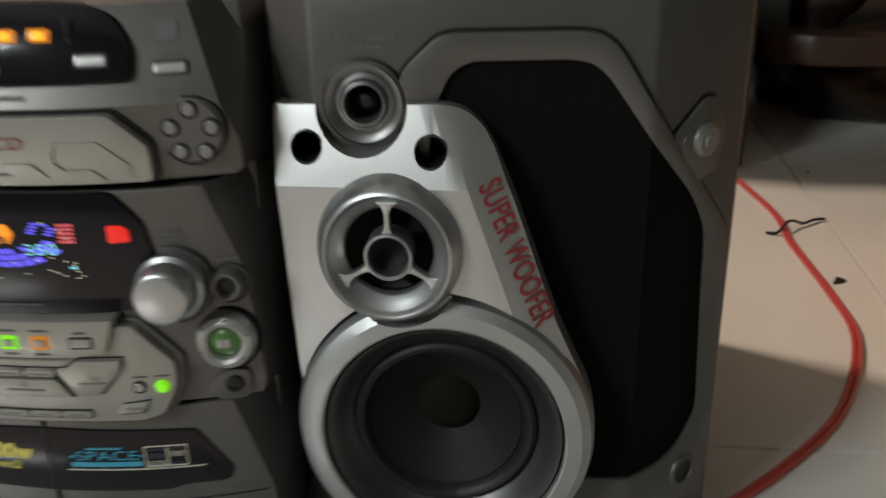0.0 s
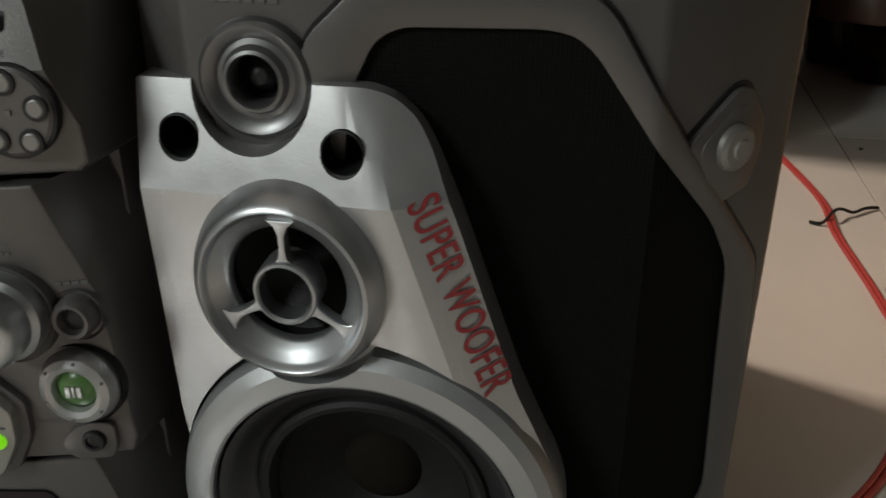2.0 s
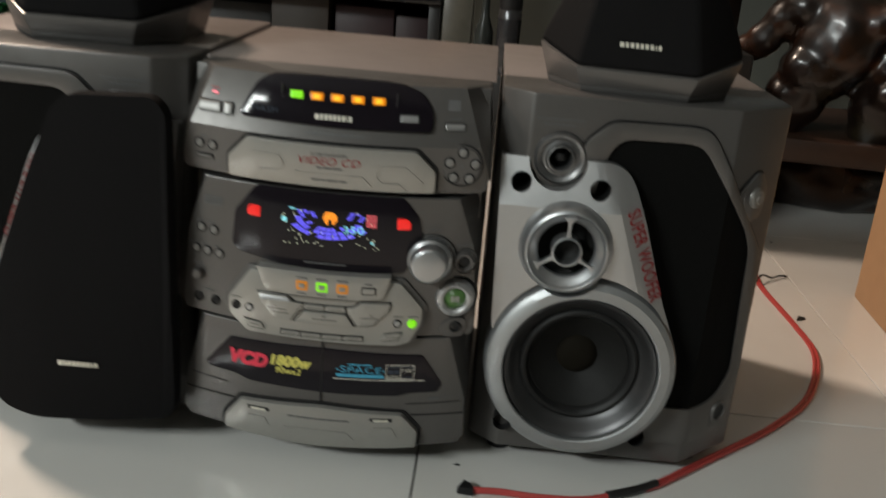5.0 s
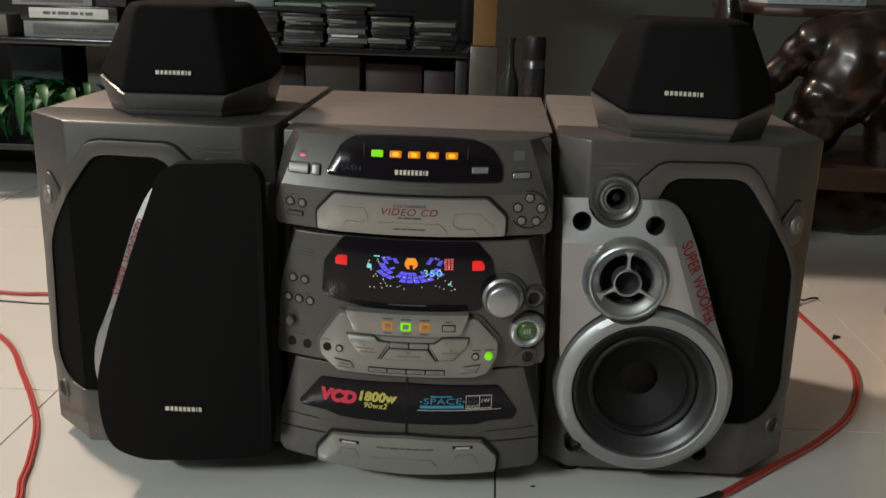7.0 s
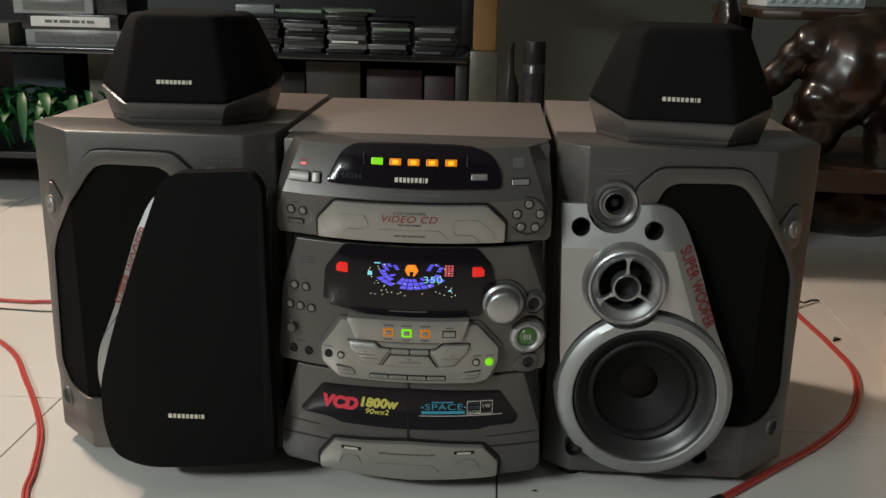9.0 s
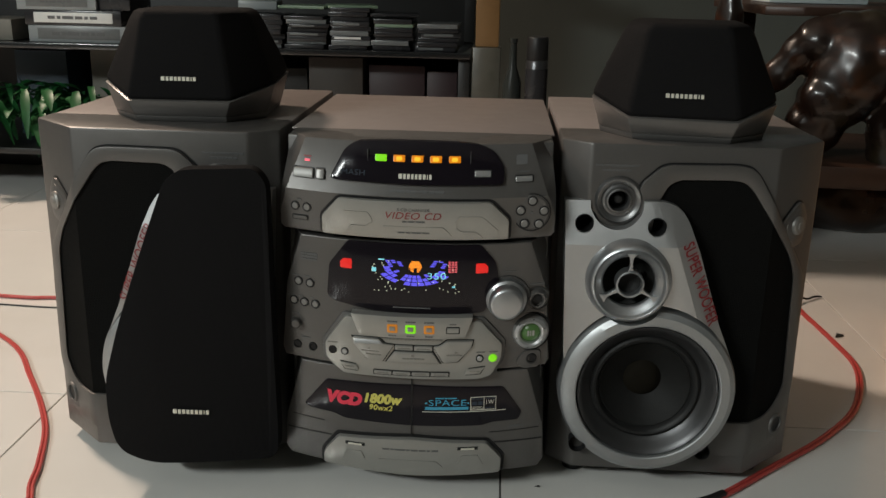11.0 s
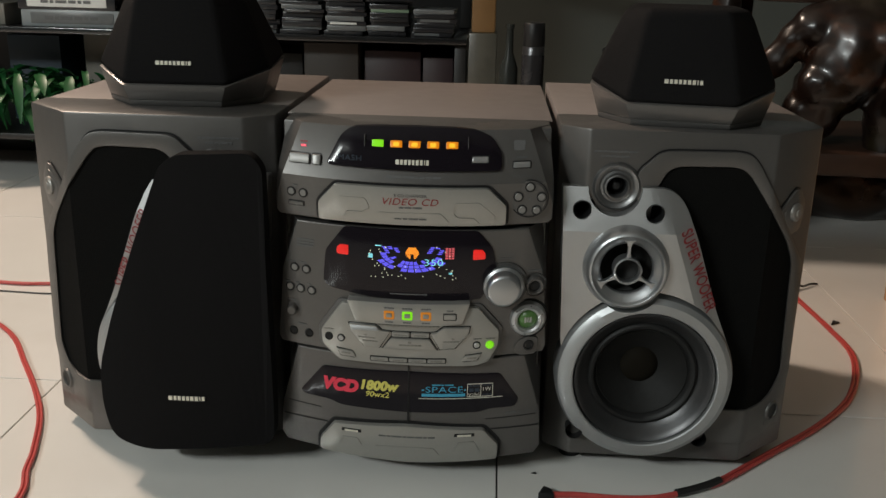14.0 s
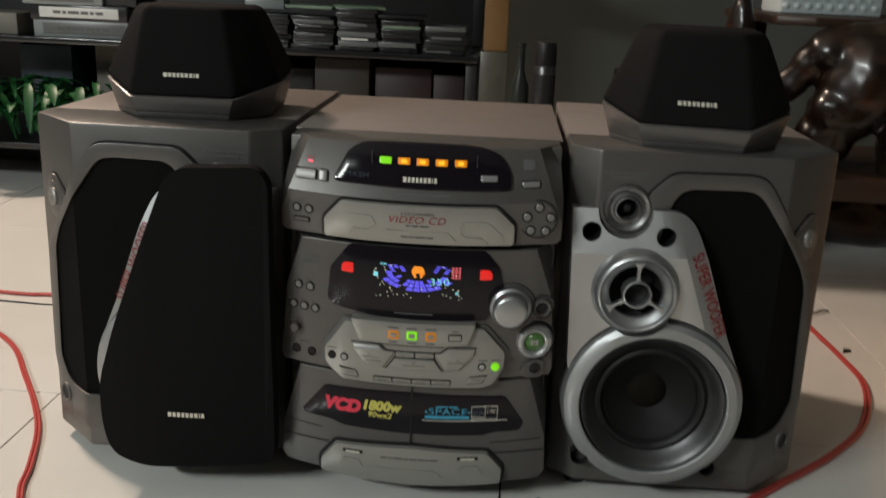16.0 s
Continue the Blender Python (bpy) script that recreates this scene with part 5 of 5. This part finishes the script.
carton("storage_box", -0.640, -0.345, 1.22, 1.42, 0.1005, 0.270, RACK, "black box in the shade of the rack")

# video tapes
def tape(x0, x1, z0, z1, shell, turn, label, marks):
    root = thing("video_tape", ((x0 + x1) / 2, 1.18, z0), label, "video tape", "video tapes")
    m = Matrix.Translation(((x0 + x1) / 2, 1.165, z0)) @ Matrix.Rotation(radians(turn), 4, "Z")
    w, h = (x1 - x0) / 2, z1 - z0
    b = box(-w, w, -0.055, 0.055, 0, h, 0.0015)
    b.transform(m)
    body = part("case", b, shell, root)
    b = box(-w + 0.02, w - 0.018, -0.0562, -0.05, h * 0.18, h * 0.85, 0.0005)
    b.transform(m)
    part("label_strip", b, CASE_WHITE if marks else CASE_GREY, root, "white paper label" if marks else "greyish label")
    b = bars(-w + 0.05, w - 0.05, h * 0.42, h * 0.62, (2, 1, 3, 2, 1, 2), lambda x, z: -0.0562, 0.0005, 0.5)
    b.transform(m)
    part("print", b, DARK_INK, root)


tape(-0.905, -0.695, 0.3215, 0.3550, CLEAR, 1, "video tape in a frosted clear case on the shelf", False)
tape(-0.910, -0.705, 0.3555, 0.3860, CASE_DARK, -1, "black video tape with a white label", True)
tape(-0.925, -0.760, 0.3865, 0.4200, CLEAR, 2, "video tape in a frosted clear case on top of the pile", False)
carton("disc_box", -0.755, -0.690, 1.12, 1.24, 0.3865, 0.430, CASE_DARK, "black plastic disc box on video tapes")
carton("disc_box", -0.480, -0.400, 1.16, 1.26, 0.3940, 0.412, CLEAR, "pale plastic case lying on dark cases", turn=6)
carton("clutter_box", -1.060, -0.945, 1.12, 1.24, 0.3215, 0.365, BEIGE, "small beige box at the end of the shelf")

# stacks of disc cases
rng = random.Random(11)
STACKS = ((-0.4600, -0.3720, 7, "dark"), (-0.3640, -0.2810, 8, "dark"), (-0.2740, -0.1930, 9, "white"), (-0.1860, -0.1070, 7, "mixed"), (-0.0950, -0.0120, 6, "dark"))
for x0, x1, count, tone in STACKS:
    z = 0.3215
    for k in range(count):
        h = rng.choice((0.0068, 0.0085, 0.0100))
        pick = rng.random()
        dark = {"dark": 0.78, "white": 0.35, "mixed": 0.6}[tone]
        mat = CASE_DARK if pick < dark else rng.choice((CASE_GREY, CASE_WHITE, CASE_GREEN, CASE_GREY))
        cx, sh = (x0 + x1) / 2 + rng.uniform(-0.004, 0.004), rng.uniform(-0.005, 0.005)
        root = thing("disc_case", (cx, 1.16, z), "disc case with %s spine in a shelf stack" % ("black" if mat is CASE_DARK else "pale" if mat is CASE_WHITE else "greyish"), "disc case", "stacked disc cases")
        m = Matrix.Translation((cx, 1.165 + sh, z)) @ Matrix.Rotation(radians(rng.uniform(-3, 3)), 4, "Z")
        w = (x1 - x0) / 2 - 0.001
        b = box(-w, w, -0.058, 0.058, 0.0002, h - 0.0002, 0.0006)
        b.transform(m)
        part("case", b, CASE_DARK if mat is CASE_WHITE else mat, root)
        b = box(-w + 0.006, w - rng.uniform(0.006, 0.03), -0.0586, -0.05, h * 0.28, h * 0.75)
        b.transform(m)
        part("spine_label", b, mat if mat is not CASE_DARK else rng.choice((CASE_DARK, CASE_DARK, CASE_GREY)), root)
        z += h
for x, y, z, t, mat in ((-0.24, 1.17, 0.402, 14, CASE_GREEN), (-0.33, 1.18, 0.399, -9, CASE_GREEN), (-0.15, 1.17, 0.388, 8, CASE_DARK)):
    carton("booklet", x - 0.05, x + 0.05, y - 0.05, y + 0.05, z, z + 0.006, mat, "printed booklet lying askew on disc cases", "booklet", "booklets", t)

# post, spray can, bottle
post = thing("wooden_post", (0.045, 1.13, 0), "yellow-brown wooden post on a mottled stone foot beside the rack", "post")
part("stone_foot", box(0.0165, 0.0735, 1.10, 1.16, 0.0, 0.3330, 0.003), STONE, post, "mottled stone foot")
part("shaft", box(0.0215, 0.0690, 1.105, 1.155, 0.3332, 1.20, 0.003), OAK, post, "yellow-brown wooden shaft")
stand = solo("low_stand", box(0.080, 0.245, 1.00, 1.20, 0.0, 0.2000, 0.004), RACK, "low black stand beside the wooden post", "stand")
can = thing("spray_can", (0.144, 1.03, 0.2), "dark spray can with a black cap on the low stand", "spray can")
cm = Matrix.Translation((0.144, 1.03, 0)) @ Matrix.Rotation(radians(-90), 4, "X")
up = lambda prof, m: lathe([(r, -z) for r, z in prof], m, 36)
cm = Matrix.Translation((0.144, 1.03, 0)) @ Matrix.Rotation(radians(90), 4, "X") @ Matrix.Diagonal((1, -1, 1, 1))
part("body", up([(0, 0.2003), (0.020, 0.2003), (0.0215, 0.203), (0.0215, 0.312), (0.019, 0.317), (0, 0.317)], cm @ Matrix.Diagonal((1, -1, 1, 1)) @ Matrix.Diagonal((1, -1, 1, 1))), STEEL, can, "dull dark metal can")
part("cap", up([(0, 0.317), (0.0205, 0.3172), (0.0215, 0.320), (0.0205, 0.358), (0.019, 0.361), (0, 0.361)], cm), BLACK, can, "black plastic cap")
part("can_wrap", up([(0.0217, 0.215), (0.0219, 0.216), (0.0219, 0.300), (0.0217, 0.301)], cm), CASE_DARK, can)
bottle = solo("bottle", up([(0, 0.2003), (0.018, 0.2003), (0.0185, 0.205), (0.0185, 0.270), (0.008, 0.300), (0.007, 0.345), (0.0085, 0.347), (0.0085, 0.355), (0, 0.355)], Matrix.Translation((0.098, 1.06, 0)) @ Matrix.Rotation(radians(90), 4, "X") @ Matrix.Diagonal((1, -1, 1, 1))), material("grey_green_bottle", (0.022, 0.025, 0.023), 0.2), "slim grey-green bottle behind the post", "bottle")

# plant
plant = thing("potted_plant", (-0.83, 1.165, 0.1), "glossy green leafy plant in a black bowl on a rack", "plant")
part("bowl", lathe([(0, -0.1004), (0.040, -0.1004), (0.060, -0.130), (0.068, -0.172), (0.066, -0.178), (0.060, -0.174), (0.052, -0.150), (0, -0.145)], Matrix.Translation((-0.83, 1.165, 0)) @ Matrix.Rotation(radians(90), 4, "X"), 40), BLACK, plant, "black glazed bowl")
rng = random.Random(5)
LEAVES = bmesh.new()


def leaf(bm, base, yaw, rise, length, width, droop):
    pts = []
    for k in range(7):
        t = k / 6
        w = width * math.sin(math.pi * min(1, t * 0.92 + 0.06)) ** 0.8
        r, z = length * t * math.cos(rise) * (1 - 0.15 * t), length * t * math.sin(rise) - droop * length * t * t
        c = Vector((base[0] + r * math.cos(yaw), base[1] + r * math.sin(yaw), base[2] + z))
        s = Vector((-math.sin(yaw), math.cos(yaw), 0)) * w
        pts.append((bm.verts.new(c - s + Vector((0, 0, 0.25 * w))), bm.verts.new(c - Vector((0, 0, 0.2 * w))), bm.verts.new(c + s + Vector((0, 0, 0.25 * w)))))
    for a, b in zip(pts, pts[1:]):
        for i in (0, 1):
            bm.faces.new((a[i], a[i + 1], b[i + 1], b[i]))


for k in range(150):
    a = rng.uniform(0, 2 * math.pi)
    bx, by = -0.860 + rng.uniform(-0.15, 0.10), 1.115 + rng.uniform(-0.05, 0.05)
    b = bmesh.new()
    leaf(b, (bx, by, 0.195 + rng.uniform(-0.03, 0.035)), a, rng.uniform(-0.2, 0.7), rng.uniform(0.05, 0.10), rng.uniform(0.006, 0.013), rng.uniform(0.4, 1.1))
    part("leaf", b, LEAF, plant, "", 60)

# ---- lacquered root-wood furniture ----
def gnarl(lumps, seed, rough=0.22, res=4):
    """One carved piece of root wood: lumps run together and roughened."""
    bm = bmesh.new()
    for k, (c, r) in enumerate(lumps):
        b = bmesh.new()
        bmesh.ops.create_icosphere(b, subdivisions=res, radius=1.0)
        for v in b.verts:
            p = v.co * 1.6 + Vector((seed * 7.1 + k * 3.3, k * 1.7, seed))
            d = 1 + rough * noise.noise(p) + rough * 0.5 * noise.noise(p * 2.3)
            v.co = Vector((c[0] + v.co.x * r[0] * d, c[1] + v.co.y * r[1] * d, max(0.0005, c[2] + v.co.z * r[2] * d)))
        me = bpy.data.meshes.new("temp")
        b.to_mesh(me)
        b.free()
        bm.from_mesh(me)
        bpy.data.meshes.remove(me)
    me = bpy.data.meshes.new("temp")
    bm.to_mesh(me)
    ob = new("temp", me)
    mod = ob.modifiers.new("fuse", "REMESH")
    mod.mode, mod.voxel_size = "VOXEL", 0.0055
    bpy.context.view_layer.update()
    done = bpy.data.meshes.new_from_object(ob.evaluated_get(bpy.context.evaluated_depsgraph_get()))
    bm.clear()
    bm.from_mesh(done)
    bpy.data.objects.remove(ob)
    bpy.data.meshes.remove(me)
    bpy.data.meshes.remove(done)
    for _ in range(3):
        bmesh.ops.smooth_vert(bm, verts=bm.verts, factor=0.5, use_axis_x=True, use_axis_y=True, use_axis_z=True)
    for v in bm.verts:
        v.co.z = max(0.0005, v.co.z)
    return bm


table = thing("root_wood_table", (0.85, 1.05, 0), "dark lacquered root-wood side table with gnarled legs and low plank", "table")


def limb(a, b, r0, r1, n, seed):
    """Lumps strung along a slanting limb."""
    rr = random.Random(seed)
    out = []
    for k in range(n):
        t = k / (n - 1)
        r = r0 + (r1 - r0) * t
        c = [a[i] + (b[i] - a[i]) * t + rr.uniform(-0.004, 0.004) for i in range(3)]
        out.append((c, (r * rr.uniform(0.9, 1.15), r * rr.uniform(0.85, 1.05), r * rr.uniform(0.95, 1.25))))
    return out


part("leg", gnarl(limb((0.572, 0.985, 0.290), (0.650, 0.950, 0.382), 0.024, 0.034, 12, 1) + limb((0.650, 0.950, 0.372), (1.02, 0.955, 0.362), 0.042, 0.066, 18, 3)
     + limb((0.655, 0.925, 0.270), (0.765, 0.885, 0.368), 0.040, 0.026, 11, 7) + limb((0.640, 0.950, 0.185), (0.715, 0.930, 0.330), 0.042, 0.066, 10, 2)
     + limb((0.800, 0.920, 0.180), (0.850, 0.930, 0.330), 0.052, 0.074, 10, 4) + limb((0.790, 0.870, 0.250), (0.880, 0.880, 0.380), 0.028, 0.024, 11, 8), 1, 0.09), LACQUER, table, "gnarled glossy root-wood leg", 80)
part("leg", gnarl(limb((1.00, 1.05, 0.20), (1.12, 1.0, 0.36), 0.06, 0.09, 4, 5), 2), LACQUER, table, "gnarled glossy root-wood leg", 80)
part("plank", prism([(0.565, 0.900), (0.62, 0.862), (0.80, 0.850), (1.30, 0.862), (1.32, 1.25), (0.60, 1.24), (0.552, 1.05)], 0.118, 0.160, 0.006), PLANK, table, "thick brown plank shelf")
part("foot", gnarl([((0.80, 1.06, 0.05), (0.15, 0.07, 0.085)), ((0.98, 1.04, 0.03), (0.09, 0.06, 0.05))], 3), LACQUER, table, "dark root-wood foot", 80)
part("foot", gnarl([((1.20, 1.10, 0.06), (0.09, 0.08, 0.09))], 4), LACQUER, table, "dark root-wood foot", 80)
part("foot", gnarl([((0.665, 1.16, 0.06), (0.06, 0.06, 0.09))], 6), LACQUER, table, "dark root-wood foot", 80)
part("tabletop", prism([(0.555, 0.99), (0.62, 0.965), (1.40, 0.965), (1.40, 1.42), (0.555, 1.42)], 0.4130, 0.4300, 0.004), PLANK, table, "thin brown tabletop")
part("back_leg", box(0.575, 0.635, 1.34, 1.40, 0.1605, 0.4125, 0.006), LACQUER, table)
part("back_leg", box(1.30, 1.36, 1.34, 1.40, 0.0, 0.4125, 0.006), LACQUER, table)
basket = thing("basket", (0.70, 1.22, 0.43), "pale blue plastic honeycomb basket on the root-wood table", "basket")
part("bin", prism([(0.605, 1.150), (0.800, 1.150), (0.800, 1.30), (0.605, 1.30)], 0.4305, 0.56, 0.004), PALE_BLUE, basket, "pale blue basket wall")
for r in range(7):
    for c in range(9):
        x, z = 0.615 + c * 0.0215 + (r % 2) * 0.0107, 0.445 + r * 0.0165
        if x < 0.795:
            part("knob", lathe([(0, -0.0045), (0.004, -0.0038), (0.0075, -0.001), (0.008, 0.001)], Matrix.Translation((x, 1.150, z)), 8), PALE_BLUE, basket)
figure = solo("wooden_knob_foot", lathe([(0, -0.4304), (0.055, -0.4304), (0.062, -0.440), (0.052, -0.450), (0.040, -0.456), (0.052, -0.466), (0.058, -0.480), (0.040, -0.500), (0.030, -0.56), (0, -0.565)], Matrix.Translation((0.795, 1.045, 0)) @ Matrix.Rotation(radians(90), 4, "X"), 40), LACQUER, "turned lacquered wooden vase foot on the root-wood table", "ornament")
# Unseen bench, added to carry the vases and drawn forward to shade the floor.
solo("low_bench", box(0.300, 0.530, 0.78, 1.25, 0.0, 0.30, 0.006), RACK, "unseen low dark bench under the vases, added to shade the floor", "bench")
for k, (x, y, s) in enumerate(((0.365, 1.03, 1.0), (0.430, 1.06, 1.25))):
    solo("wooden_vase", lathe([(0, -0.3004), (0.030 * s, -0.3004), (0.024 * s, -0.34), (0.036 * s, -0.40), (0.050 * s, -0.47), (0.052 * s, -0.52), (0.036 * s, -0.58), (0.020, -0.63), (0.026, -0.66), (0, -0.66)], Matrix.Translation((x, y, 0)) @ Matrix.Rotation(radians(90), 4, "X"), 40),
         LACQUER, "glossy brown turned wooden vase on a dark bench", "vase", "turned wooden vases")
solo("wooden_fin", gnarl([((0.502, 1.03, 0.39), (0.026, 0.03, 0.075))], 9, 0.15), LACQUER, "leaf-shaped lacquered wood carving on a dark bench", "carving", smooth=80)

# cardboard carton at the side
cb = thing("cardboard_box", (0.85, 0.4, 0), "plain tan cardboard carton standing on the floor tiles", "box")
part("carton", prism([(0.668, 0.545), (0.655, 0.22), (1.02, 0.205), (1.035, 0.53)], 0.0004, 0.34, 0.002), CARTON, cb)
part("flap", prism([(0.666, 0.546), (0.654, 0.39), (1.022, 0.376), (1.036, 0.531)], 0.3402, 0.3435, 0.0006), CARTON, cb)
part("flap", prism([(0.6535, 0.386), (0.653, 0.219), (1.021, 0.204), (1.0215, 0.372)], 0.3402, 0.3435, 0.0006), CARTON, cb)

# ---- floor tiles ----
def tile_mesh():
    bm = box(-PITCH / 2 + 0.0009, PITCH / 2 - 0.0009, -DEEP / 2 + 0.0009, DEEP / 2 - 0.0009, -0.01, 0.0)
    bmesh.ops.bevel(bm, geom=[e for e in bm.edges if all(v.co.z > -0.001 for v in e.verts)], offset=0.0003, segments=1, profile=0.5, affect="EDGES")
    me = bpy.data.meshes.new("tile")
    bm.to_mesh(me)
    bm.free()
    me.materials.append(TILE)
    return me


TILE_MESH = tile_mesh()
for i in range(-7, 6):
    for j in range(-7, 6):
        cx, cy = JX + (i + 0.5) * PITCH, JY + (j + 0.5) * DEEP
        if -3.2 < cx - PITCH / 2 and cx + PITCH / 2 < 2.62 and -3.2 < cy - DEEP / 2 and cy + DEEP / 2 < 2.6:
            t = new("tile", TILE_MESH)
            t.location = (cx, cy, 0)
            t.parent = FLOOR
